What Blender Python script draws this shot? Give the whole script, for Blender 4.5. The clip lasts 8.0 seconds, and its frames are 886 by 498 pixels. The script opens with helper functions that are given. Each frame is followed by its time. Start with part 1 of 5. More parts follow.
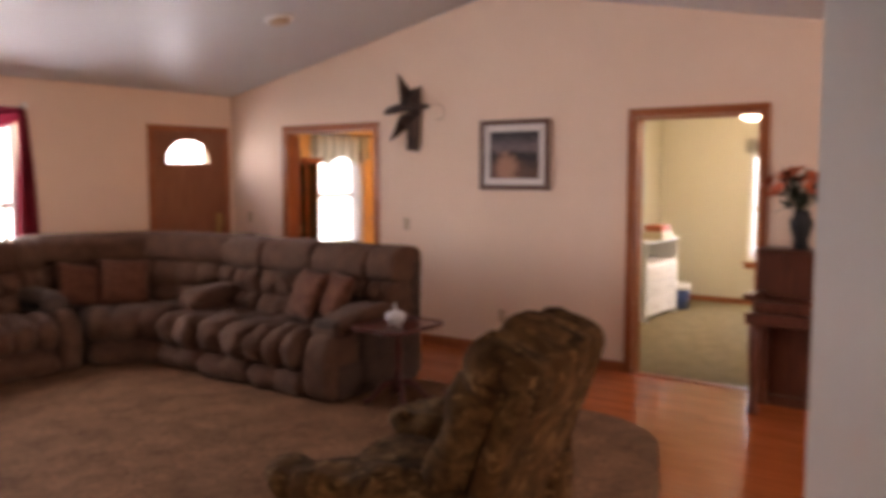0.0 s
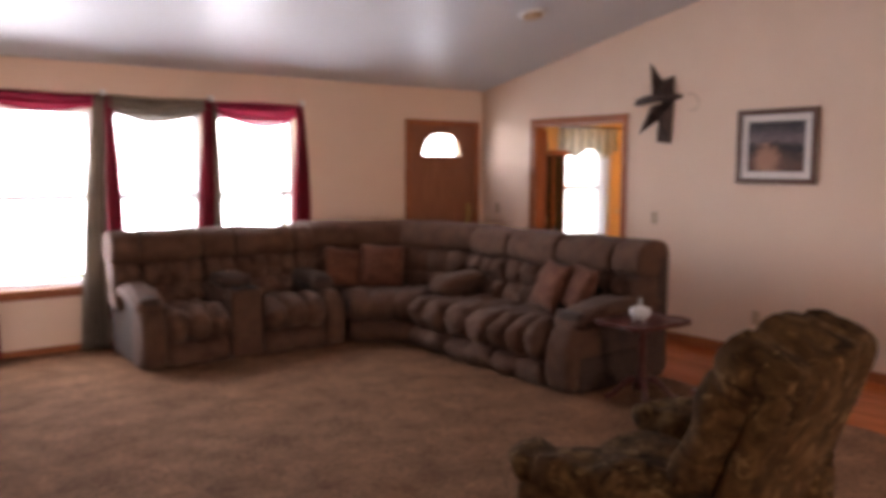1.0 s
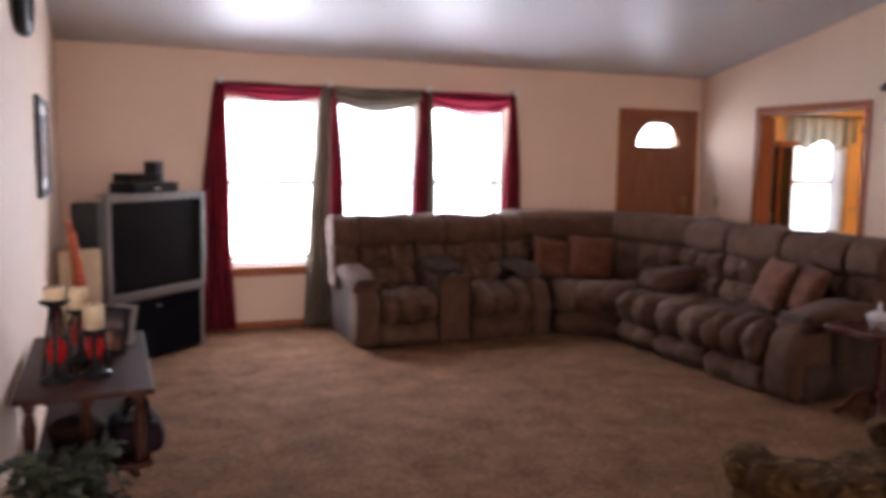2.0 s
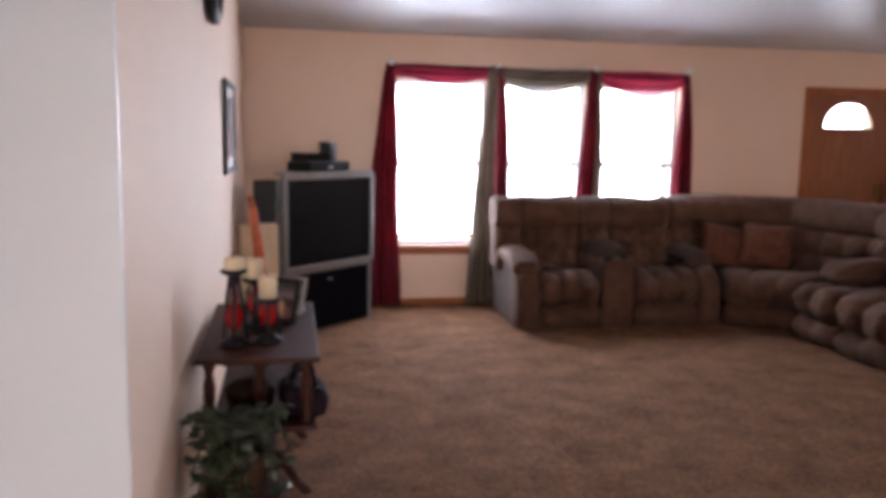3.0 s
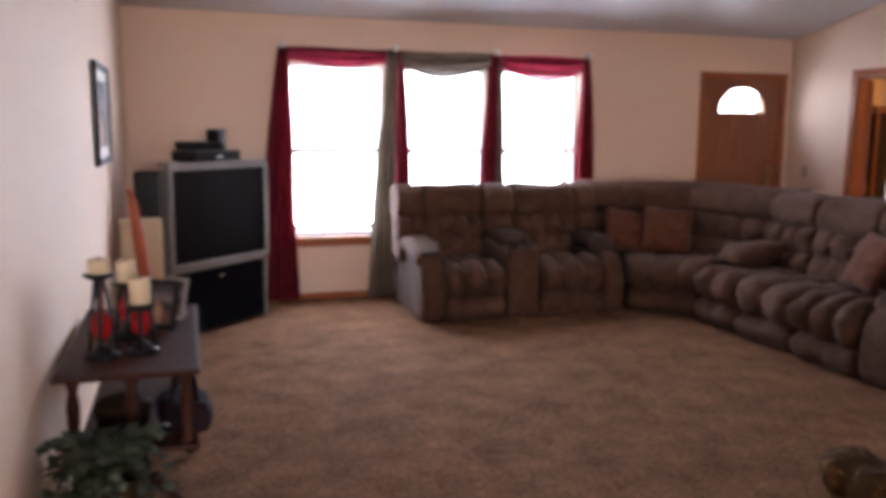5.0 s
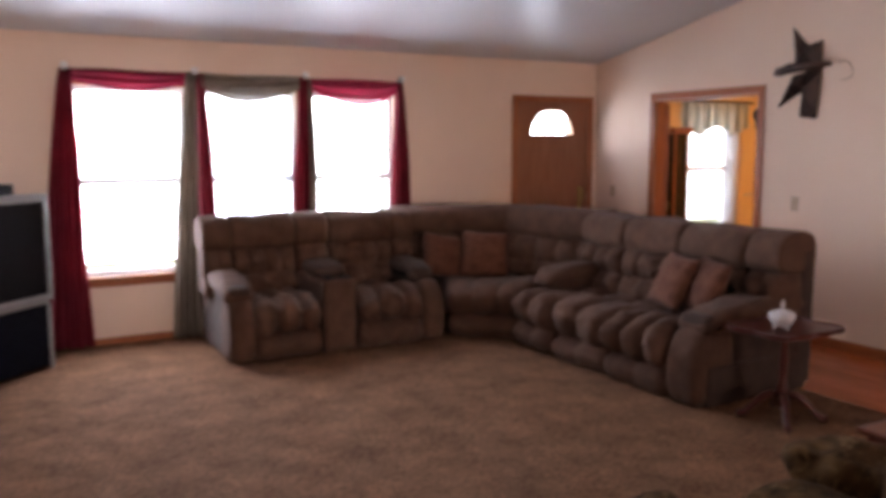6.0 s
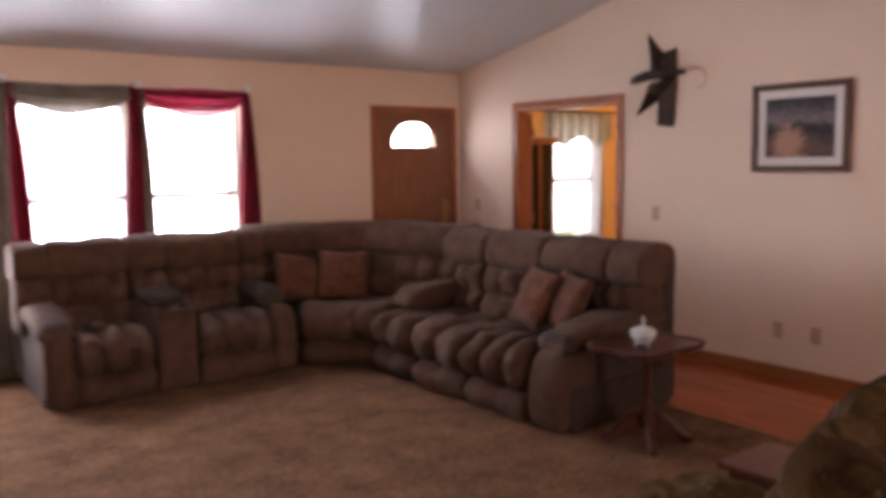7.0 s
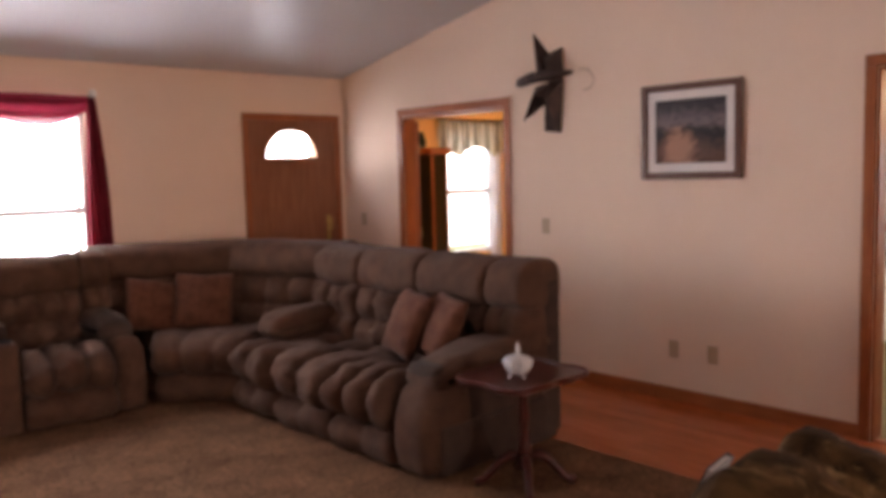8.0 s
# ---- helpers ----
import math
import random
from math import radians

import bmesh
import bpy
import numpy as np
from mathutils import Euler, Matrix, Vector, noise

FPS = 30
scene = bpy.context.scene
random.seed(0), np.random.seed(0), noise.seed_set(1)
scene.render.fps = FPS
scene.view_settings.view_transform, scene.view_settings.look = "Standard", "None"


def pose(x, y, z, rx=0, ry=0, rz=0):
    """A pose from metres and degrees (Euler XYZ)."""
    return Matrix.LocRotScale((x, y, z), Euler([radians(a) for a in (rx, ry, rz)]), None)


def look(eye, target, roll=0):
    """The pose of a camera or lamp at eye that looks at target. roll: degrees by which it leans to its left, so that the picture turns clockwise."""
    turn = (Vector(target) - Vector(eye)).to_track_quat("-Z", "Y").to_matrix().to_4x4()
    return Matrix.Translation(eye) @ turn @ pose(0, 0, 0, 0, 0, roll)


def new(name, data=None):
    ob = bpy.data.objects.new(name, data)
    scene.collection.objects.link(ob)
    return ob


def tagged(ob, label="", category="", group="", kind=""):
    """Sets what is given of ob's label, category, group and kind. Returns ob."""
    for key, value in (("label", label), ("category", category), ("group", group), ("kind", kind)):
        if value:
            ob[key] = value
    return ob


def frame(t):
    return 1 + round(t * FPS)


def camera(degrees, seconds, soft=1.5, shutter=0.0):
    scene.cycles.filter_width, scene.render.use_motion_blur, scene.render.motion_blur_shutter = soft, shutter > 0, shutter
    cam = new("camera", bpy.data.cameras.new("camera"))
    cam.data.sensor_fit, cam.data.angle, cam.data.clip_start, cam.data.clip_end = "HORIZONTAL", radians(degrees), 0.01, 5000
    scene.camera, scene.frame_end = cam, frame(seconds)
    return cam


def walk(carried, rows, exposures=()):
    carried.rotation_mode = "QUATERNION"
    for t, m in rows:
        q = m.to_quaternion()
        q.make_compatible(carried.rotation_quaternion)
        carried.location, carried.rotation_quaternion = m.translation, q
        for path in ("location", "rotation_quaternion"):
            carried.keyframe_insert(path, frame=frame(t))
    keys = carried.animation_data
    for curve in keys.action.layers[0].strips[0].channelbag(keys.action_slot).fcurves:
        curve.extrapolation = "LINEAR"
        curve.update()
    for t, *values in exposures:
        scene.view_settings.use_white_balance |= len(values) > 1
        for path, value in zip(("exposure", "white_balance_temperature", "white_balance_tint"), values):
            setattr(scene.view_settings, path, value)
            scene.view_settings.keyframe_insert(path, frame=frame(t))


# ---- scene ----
cam = camera(57.0, 8.0, 4.8, 0.5)
PATH = [
    (0, (-6.088, -7.418, 1.59), (-4.481, -6.241, 1.408), -0.0),
    (0.5, (-6.073, -7.381, 1.565), (-4.675, -5.962, 1.382), 0.6),
    (1, (-6.129, -7.426, 1.584), (-4.936, -5.833, 1.384), 0.2),
    (1.5, (-6.152, -7.438, 1.593), (-5.185, -5.701, 1.377), 0.4),
    (2, (-6.114, -7.382, 1.544), (-5.359, -5.543, 1.325), 0.7),
    (3.5, (-6.081, -7.393, 1.54), (-5.786, -5.435, 1.26), 1.0),
    (4, (-6.064, -7.367, 1.529), (-5.73, -5.416, 1.247), 0.9),
    (5.5, (-5.905, -7.052, 1.544), (-5.127, -5.232, 1.26), 0.4),
    (6, (-5.751, -6.964, 1.592), (-4.789, -5.229, 1.342), -0.1),
    (6.5, (-5.553, -6.814, 1.569), (-4.49, -5.136, 1.345), -1.1),
    (7, (-5.322, -6.721, 1.578), (-4.123, -5.135, 1.36), -0.9),
    (7.5, (-4.954, -6.566, 1.533), (-3.636, -5.074, 1.344), -1.1),
    (8, (-4.676, -6.495, 1.535), (-3.332, -5.025, 1.349), -1.5),
]
EXPOSURE = [(0.0, 1.94, 8450, 37), (1.0, 1.92, 7750, 33), (2.0, 1.91, 7150, 31), (3.5, 1.95, 6850, 27.5), (5.5, 1.95, 6950, 29.5), (7.0, 1.94, 7550, 33), (8.0, 1.95, 8100, 36)]
walk(cam, [(t, look(eye, target, roll)) for t, eye, target, roll in PATH], EXPOSURE)

# ---- world and light ----
world = bpy.data.worlds.new("daylight")
scene.world = world
world.use_nodes = True
wn = world.node_tree
sky = wn.nodes.new("ShaderNodeTexSky")
sky.sky_type = 'NISHITA'
sky.sun_disc = False
sky.sun_elevation = radians(48)
sky.sun_rotation = radians(262)
wn.links.new(sky.outputs[0], wn.nodes["Background"].inputs[0])
wn.nodes["Background"].inputs[1].default_value = 0.15
SUN = bpy.data.lights.new("sun", 'SUN')
SUN.energy, SUN.angle, SUN.color = 4.0, radians(0.6), (1.0, 0.96, 0.9)
new("sun", SUN).matrix_world = look((-12, -1.5, 13), (0, 0, 0))


def area(name, eye, target, sx, sy, watts, color):
    d = bpy.data.lights.new(name, 'AREA')
    d.shape, d.size, d.size_y, d.energy, d.color = 'RECTANGLE', sx, sy, watts, color
    o = new(name, d)
    o.matrix_world = look(eye, target)
    return o


DAY = (0.69, 0.865, 1.0)
for wx in (-4.73, -3.78, -2.83):
    area("window_daylight", (wx, 0.30, 1.33), (wx, -3, 1.1), 0.8, 1.4, 26, DAY)
area("door_daylight", (-0.59, 0.2, 1.82), (-0.3, -3, 1.2), 0.5, 0.25, 2.5, DAY)
# Warm lamp for the unseen back window, aimed low at the hall wall.
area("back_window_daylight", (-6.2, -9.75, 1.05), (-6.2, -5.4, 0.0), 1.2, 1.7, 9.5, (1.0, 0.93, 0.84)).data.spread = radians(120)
# Added fill with its own unseen window, brightens recliner and east wall.
area("dining_fill_light", (-2.2, -9.75, 1.4), (-2.2, -6, 1.0), 1.2, 1.1, 11, (1.0, 0.91, 0.81))
area("bedroom_daylight", (4.35, -4.98, 1.25), (0, -4.9, 1.0), 0.7, 1.2, 12, DAY)
area("study_daylight", (1.86, 0.3, 1.35), (1.8, -3, 1.1), 1.15, 1.3, 7, DAY)


def bulb(name, at, watts, color, size=0.06):
    d = bpy.data.lights.new(name, 'POINT')
    d.energy, d.color, d.shadow_soft_size = watts, color, size
    new(name, d).location = at


bulb("study_bulb", (2.3, -1.9, 2.1), 10, (1.0, 0.64, 0.30))
bulb("bedroom_bulb", (2.6, -5.25, 2.0), 9.5, (1.0, 0.85, 0.55))


# ---- materials ----
def mat(name, color, rough=0.6, metal=0.0, vary=0.12, scale=8.0, bump=0.0, bump_scale=60.0, color2=None, fine=0.0, island=0.0, spec=0.5, sheen=0.0):
    m = bpy.data.materials.new(name)
    m.use_nodes = True
    nt = m.node_tree
    b = nt.nodes["Principled BSDF"]
    b.inputs["Roughness"].default_value = rough
    b.inputs["Metallic"].default_value = metal
    b.inputs["Specular IOR Level"].default_value = spec
    if sheen:
        b.inputs["Sheen Weight"].default_value = sheen
    tc = nt.nodes.new("ShaderNodeTexCoord")
    n1 = nt.nodes.new("ShaderNodeTexNoise")
    n1.inputs["Scale"].default_value, n1.inputs["Detail"].default_value = scale, 4.0
    nt.links.new(tc.outputs["Object"], n1.inputs["Vector"])
    ramp = nt.nodes.new("ShaderNodeValToRGB")
    c2 = color2 if color2 else tuple(c * (1 - vary * 1.6) for c in color)
    ramp.color_ramp.elements[0].position, ramp.color_ramp.elements[1].position = 0.32, 0.68
    ramp.color_ramp.elements[0].color = (*c2, 1)
    ramp.color_ramp.elements[1].color = (*color, 1)
    nt.links.new(n1.outputs["Fac"], ramp.inputs["Fac"])
    out = ramp.outputs["Color"]
    if fine:
        n2 = nt.nodes.new("ShaderNodeTexNoise")
        n2.inputs["Scale"].default_value, n2.inputs["Detail"].default_value = bump_scale, 3.0
        nt.links.new(tc.outputs["Object"], n2.inputs["Vector"])
        mp = nt.nodes.new("ShaderNodeMapRange")
        mp.inputs[1].default_value, mp.inputs[2].default_value = 0.25, 0.75
        mp.inputs[3].default_value, mp.inputs[4].default_value = 1 - fine, 1 + fine
        nt.links.new(n2.outputs["Fac"], mp.inputs[0])
        mx = nt.nodes.new("ShaderNodeVectorMath")
        mx.operation = 'SCALE'
        nt.links.new(out, mx.inputs[0])
        nt.links.new(mp.outputs[0], mx.inputs["Scale"])
        out = mx.outputs[0]
    if island:
        inf = nt.nodes.new("ShaderNodeObjectInfo")
        mp2 = nt.nodes.new("ShaderNodeMapRange")
        mp2.inputs[3].default_value, mp2.inputs[4].default_value = 1 - island, 1 + island
        nt.links.new(inf.outputs["Random"], mp2.inputs[0])
        mx2 = nt.nodes.new("ShaderNodeVectorMath")
        mx2.operation = 'SCALE'
        nt.links.new(out, mx2.inputs[0])
        nt.links.new(mp2.outputs[0], mx2.inputs["Scale"])
        out = mx2.outputs[0]
    nt.links.new(out, b.inputs["Base Color"])
    if bump:
        n3 = nt.nodes.new("ShaderNodeTexNoise")
        n3.inputs["Scale"].default_value, n3.inputs["Detail"].default_value = bump_scale, 5.0
        nt.links.new(tc.outputs["Object"], n3.inputs["Vector"])
        bp = nt.nodes.new("ShaderNodeBump")
        bp.inputs["Strength"].default_value, bp.inputs["Distance"].default_value = bump, 0.01
        nt.links.new(n3.outputs["Fac"], bp.inputs["Height"])
        nt.links.new(bp.outputs["Normal"], b.inputs["Normal"])
    return m


def wood(name, c1, c2, rough=0.35, axis=0, scale=3.0, island=0.0, bump=0.05, spec=0.3):
    m = bpy.data.materials.new(name)
    m.use_nodes = True
    nt = m.node_tree
    b = nt.nodes["Principled BSDF"]
    b.inputs["Roughness"].default_value = rough
    b.inputs["Specular IOR Level"].default_value = spec
    tc = nt.nodes.new("ShaderNodeTexCoord")
    mp = nt.nodes.new("ShaderNodeMapping")
    s = [14.0, 14.0, 14.0]
    s[axis] = 1.2
    mp.inputs["Scale"].default_value = s
    inf = nt.nodes.new("ShaderNodeObjectInfo")
    shift = nt.nodes.new("ShaderNodeVectorMath")
    shift.operation = 'SCALE'
    shift.inputs[0].default_value = (7.0, 9.0, 5.0)
    nt.links.new(inf.outputs["Random"], shift.inputs["Scale"])
    nt.links.new(shift.outputs[0], mp.inputs["Location"])
    nt.links.new(tc.outputs["Object"], mp.inputs["Vector"])
    n = nt.nodes.new("ShaderNodeTexNoise")
    n.inputs["Scale"].default_value, n.inputs["Detail"].default_value, n.inputs["Distortion"].default_value = scale, 6.0, 0.6
    nt.links.new(mp.outputs[0], n.inputs["Vector"])
    r = nt.nodes.new("ShaderNodeValToRGB")
    r.color_ramp.elements[0].position, r.color_ramp.elements[1].position = 0.3, 0.7
    r.color_ramp.elements[0].color, r.color_ramp.elements[1].color = (*c2, 1), (*c1, 1)
    nt.links.new(n.outputs["Fac"], r.inputs["Fac"])
    out = r.outputs["Color"]
    if island:
        q = nt.nodes.new("ShaderNodeMapRange")
        q.inputs[3].default_value, q.inputs[4].default_value = 1 - island, 1 + island
        nt.links.new(inf.outputs["Random"], q.inputs[0])
        v = nt.nodes.new("ShaderNodeVectorMath")
        v.operation = 'SCALE'
        nt.links.new(out, v.inputs[0])
        nt.links.new(q.outputs[0], v.inputs["Scale"])
        out = v.outputs[0]
    nt.links.new(out, b.inputs["Base Color"])
    bp = nt.nodes.new("ShaderNodeBump")
    bp.inputs["Strength"].default_value, bp.inputs["Distance"].default_value = bump, 0.005
    nt.links.new(n.outputs["Fac"], bp.inputs["Height"])
    nt.links.new(bp.outputs["Normal"], b.inputs["Normal"])
    return m


def glow(name, color, strength):
    m = bpy.data.materials.new(name)
    m.use_nodes = True
    b = m.node_tree.nodes["Principled BSDF"]
    b.inputs["Base Color"].default_value = (*color, 1)
    b.inputs["Emission Color"].default_value = (*color, 1)
    b.inputs["Emission Strength"].default_value = strength
    return m


def glass(name, color=(1, 1, 1), rough=0.0):
    m = bpy.data.materials.new(name)
    m.use_nodes = True
    b = m.node_tree.nodes["Principled BSDF"]
    b.inputs["Base Color"].default_value = (*color, 1)
    b.inputs["Roughness"].default_value = rough
    b.inputs["Transmission Weight"].default_value = 1.0
    b.inputs["IOR"].default_value = 1.45
    return m


def cloth(name, color, trans=0.35, vary=0.15, open_weave=0.0):
    """Thin drapery that lets some light through; open_weave is the share of plain gaps between its threads."""
    m = mat(name, color, rough=0.8, vary=vary, scale=5.0, bump=0.15, bump_scale=220.0, spec=0.2)
    nt = m.node_tree
    b = nt.nodes["Principled BSDF"]
    t = nt.nodes.new("ShaderNodeBsdfTranslucent")
    src = b.inputs["Base Color"].links[0].from_socket
    nt.links.new(src, t.inputs["Color"])
    mix = nt.nodes.new("ShaderNodeMixShader")
    mix.inputs[0].default_value = trans
    nt.links.new(b.outputs[0], mix.inputs[1])
    nt.links.new(t.outputs[0], mix.inputs[2])
    out = mix.outputs[0]
    if open_weave:
        gap = nt.nodes.new("ShaderNodeBsdfTransparent")
        weave = nt.nodes.new("ShaderNodeMixShader")
        weave.inputs[0].default_value = open_weave
        nt.links.new(out, weave.inputs[1])
        nt.links.new(gap.outputs[0], weave.inputs[2])
        out = weave.outputs[0]
    nt.links.new(out, nt.nodes["Material Output"].inputs["Surface"])
    return m


# One paint in two tints: WALL warmed for bounced light, WALL_HALL cooled for daylight.
WALL = mat("wall_paint", (0.80, 0.605, 0.475), rough=0.75, vary=0.02, scale=1.5, bump=0.06, bump_scale=90, spec=0.2)
WALL_HALL = mat("hall_daylit_paint", (0.56, 0.63, 0.66), rough=0.45, vary=0.02, scale=1.5, bump=0.06, bump_scale=90)
WALL_BED = mat("bedroom_paint", (0.69, 0.655, 0.52), rough=0.6, vary=0.03, scale=1.5, bump=0.05, bump_scale=90)
WALL_STUDY = mat("study_paint", (0.87, 0.57, 0.26), rough=0.6, vary=0.03, scale=1.5, bump=0.05, bump_scale=90)
CEIL = mat("ceiling_paint", (0.55, 0.545, 0.555), rough=0.43, vary=0.03, scale=1.2, bump=0.02, bump_scale=5, spec=0.3)
OAK = wood("oak_trim", (0.40, 0.120, 0.042), (0.27, 0.074, 0.026), rough=0.4, axis=2)
OAK_H = wood("oak_trim_level", (0.40, 0.120, 0.042), (0.27, 0.074, 0.026), rough=0.4, axis=1)
DOORWOOD = wood("door_wood", (0.31, 0.125, 0.064), (0.22, 0.082, 0.040), rough=0.42, axis=2)
PLANK = wood("plank_wood", (0.48, 0.125, 0.038), (0.34, 0.078, 0.024), rough=0.09, axis=1, island=0.14, bump=0.02)
CHERRY = wood("cherry_wood", (0.095, 0.020, 0.013), (0.048, 0.010, 0.007), rough=0.28, axis=0)
REDWOOD = wood("red_wood", (0.17, 0.044, 0.020), (0.10, 0.026, 0.012), rough=0.35, axis=0)
DARKWOOD = wood("walnut_wood", (0.060, 0.019, 0.012), (0.030, 0.009, 0.006), rough=0.5, axis=0, spec=0.12)
PIANOWOOD = wood("piano_wood", (0.120, 0.036, 0.020), (0.068, 0.020, 0.012), rough=0.35, axis=2)
CARPET = mat("carpet_pile", (0.200, 0.098, 0.053), rough=0.95, color2=(0.112, 0.053, 0.028), scale=4.2, fine=0.62, bump=1.0, bump_scale=60, spec=0.05)
CARPET_BED = mat("bedroom_carpet", (0.25, 0.20, 0.11), rough=0.95, color2=(0.19, 0.145, 0.08), scale=7.0, fine=0.25, bump=0.8, bump_scale=170, spec=0.1)
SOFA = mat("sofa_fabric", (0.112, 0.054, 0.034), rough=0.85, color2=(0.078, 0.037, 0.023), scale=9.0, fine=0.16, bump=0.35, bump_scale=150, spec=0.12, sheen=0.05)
# Darker, greyer copy of SOFA for arm panels, bases, backs, lid and one pad.
SOFA_D = mat("sofa_darker_tone", (0.074, 0.043, 0.032), rough=0.9, color2=(0.048, 0.030, 0.023), scale=9.0, fine=0.12, bump=0.3, bump_scale=200, spec=0.1, sheen=0.05)
PILLOW = mat("pillow_fabric", (0.142, 0.052, 0.029), rough=0.85, color2=(0.085, 0.029, 0.017), scale=14.0, fine=0.2, bump=0.4, bump_scale=120, spec=0.1, sheen=0.05)
BLACK = mat("black_plastic", (0.010, 0.010, 0.012), rough=0.5, vary=0.2, scale=10, spec=0.25)
SCREEN = mat("dark_screen", (0.010, 0.009, 0.011), rough=0.3, vary=0.1, scale=3, spec=0.1)
SPEAKERCLOTH = mat("speaker_cloth", (0.006, 0.006, 0.010), rough=0.95, vary=0.2, scale=30, bump=0.2, bump_scale=300, spec=0.05)
SILVER = mat("silver_plastic", (0.27, 0.26, 0.26), rough=0.4, metal=0.2, vary=0.06, scale=6)
REDCLOTH = cloth("red_sheer", (0.29, 0.028, 0.046), trans=0.5)
REDSCARF = cloth("red_scarf", (0.27, 0.028, 0.052), trans=0.55, open_weave=0.16)
OLIVECLOTH = cloth("olive_sheer", (0.30, 0.245, 0.195), trans=0.45)
OLIVESCARF = cloth("olive_scarf", (0.34, 0.28, 0.22), trans=0.5, open_weave=0.14)
WHITE = mat("white_paint", (0.80, 0.79, 0.77), rough=0.4, vary=0.04, scale=5)
VINYL = mat("white_vinyl", (0.78, 0.78, 0.80), rough=0.4, vary=0.03, scale=5)
IVORY = mat("ivory_plastic", (0.50, 0.345, 0.22), rough=0.4, vary=0.05, scale=10)
BRASS = mat("brass", (0.55, 0.38, 0.14), rough=0.3, metal=1.0, vary=0.15, scale=20)
NICKEL = mat("nickel", (0.6, 0.57, 0.52), rough=0.3, metal=1.0, vary=0.1, scale=20)
TIN = mat("dark_tin", (0.078, 0.045, 0.037), rough=0.5, metal=0.5, vary=0.4, scale=14, bump=0.3, bump_scale=40)
TWIG = mat("twig", (0.48, 0.30, 0.17), rough=0.8, vary=0.3, scale=30)
FRAMEWOOD = wood("frame_wood", (0.145, 0.060, 0.038), (0.085, 0.034, 0.022), rough=0.35, axis=1)
MATBOARD = mat("mat_board", (0.72, 0.66, 0.62), rough=0.8, vary=0.03, scale=8)
WAX = mat("candle_wax", (0.72, 0.58, 0.38), rough=0.5, vary=0.06, scale=12)
REDGLASS = mat("red_lacquer", (0.40, 0.012, 0.014), rough=0.12, vary=0.25, scale=9)
ORANGE = mat("orange_paper", (0.62, 0.13, 0.045), rough=0.6, vary=0.25, scale=16)
FROST = mat("frosted_glass", (0.60, 0.58, 0.57), rough=0.25, vary=0.05, scale=20, spec=0.7)
LEAF = mat("leaf", (0.030, 0.044, 0.018), rough=0.6, color2=(0.012, 0.020, 0.009), scale=25, island=0.3)
SOIL = mat("wicker", (0.048, 0.026, 0.015), rough=0.9, vary=0.3, scale=40, bump=0.5, bump_scale=80, spec=0.1)
GRASS = mat("lawn", (0.19, 0.24, 0.12), rough=0.95, color2=(0.14, 0.17, 0.09), scale=1.5, fine=0.3, bump_scale=30)
PANE = glass("window_glass")
MIRROR_DARK = mat("dark_picture", (0.02, 0.016, 0.015), rough=0.15, vary=0.3, scale=5)
BLUE = mat("blue_plastic", (0.03, 0.07, 0.22), rough=0.4, vary=0.1, scale=8)
LAMPGLOW = glow("lamp_glow", (1.0, 0.93, 0.75), 9.0)
DARKGREY = mat("dark_purple_cloth", (0.018, 0.010, 0.014), rough=0.9, vary=0.3, scale=12, spec=0.08)


def camo_material():
    m = bpy.data.materials.new("camouflage_plush")
    m.use_nodes = True
    nt = m.node_tree
    b = nt.nodes["Principled BSDF"]
    b.inputs["Roughness"].default_value = 0.9
    b.inputs["Specular IOR Level"].default_value = 0.05
    tc = nt.nodes.new("ShaderNodeTexCoord")
    base = None
    for sc, lo, hi, c in ((5.0, 0.0, 1.0, (0.074, 0.034, 0.013)), (6.0, 0.45, 0.66, (0.115, 0.062, 0.024)), (8.0, 0.44, 0.64, (0.046, 0.022, 0.009)), (10.0, 0.50, 0.68, (0.022, 0.011, 0.005)), (17.0, 0.57, 0.72, (0.18, 0.105, 0.045))):
        n = nt.nodes.new("ShaderNodeTexNoise")
        n.inputs["Scale"].default_value, n.inputs["Detail"].default_value, n.inputs["Distortion"].default_value = sc, 3.0, 1.2
        mp = nt.nodes.new("ShaderNodeMapping")
        mp.inputs["Location"].default_value = (sc * 1.7, sc, sc * 0.6)
        nt.links.new(tc.outputs["Object"], mp.inputs["Vector"])
        nt.links.new(mp.outputs[0], n.inputs["Vector"])
        r = nt.nodes.new("ShaderNodeMapRange")
        r.inputs[1].default_value, r.inputs[2].default_value = lo, hi
        nt.links.new(n.outputs["Fac"], r.inputs[0])
        mx = nt.nodes.new("ShaderNodeMix")
        mx.data_type = 'RGBA'
        if base is None:
            mx.inputs[0].default_value = 1.0
            mx.inputs[6].default_value = mx.inputs[7].default_value = (*c, 1)
        else:
            nt.links.new(r.outputs[0], mx.inputs[0])
            nt.links.new(base, mx.inputs[6])
            mx.inputs[7].default_value = (*c, 1)
        base = mx.outputs[2]
    nt.links.new(base, b.inputs["Base Color"])
    n = nt.nodes.new("ShaderNodeTexNoise")
    n.inputs["Scale"].default_value = 130
    nt.links.new(tc.outputs["Object"], n.inputs["Vector"])
    bp = nt.nodes.new("ShaderNodeBump")
    bp.inputs["Strength"].default_value, bp.inputs["Distance"].default_value = 0.4, 0.01
    nt.links.new(n.outputs["Fac"], bp.inputs["Height"])
    nt.links.new(bp.outputs["Normal"], b.inputs["Normal"])
    return m


CAMO = camo_material()


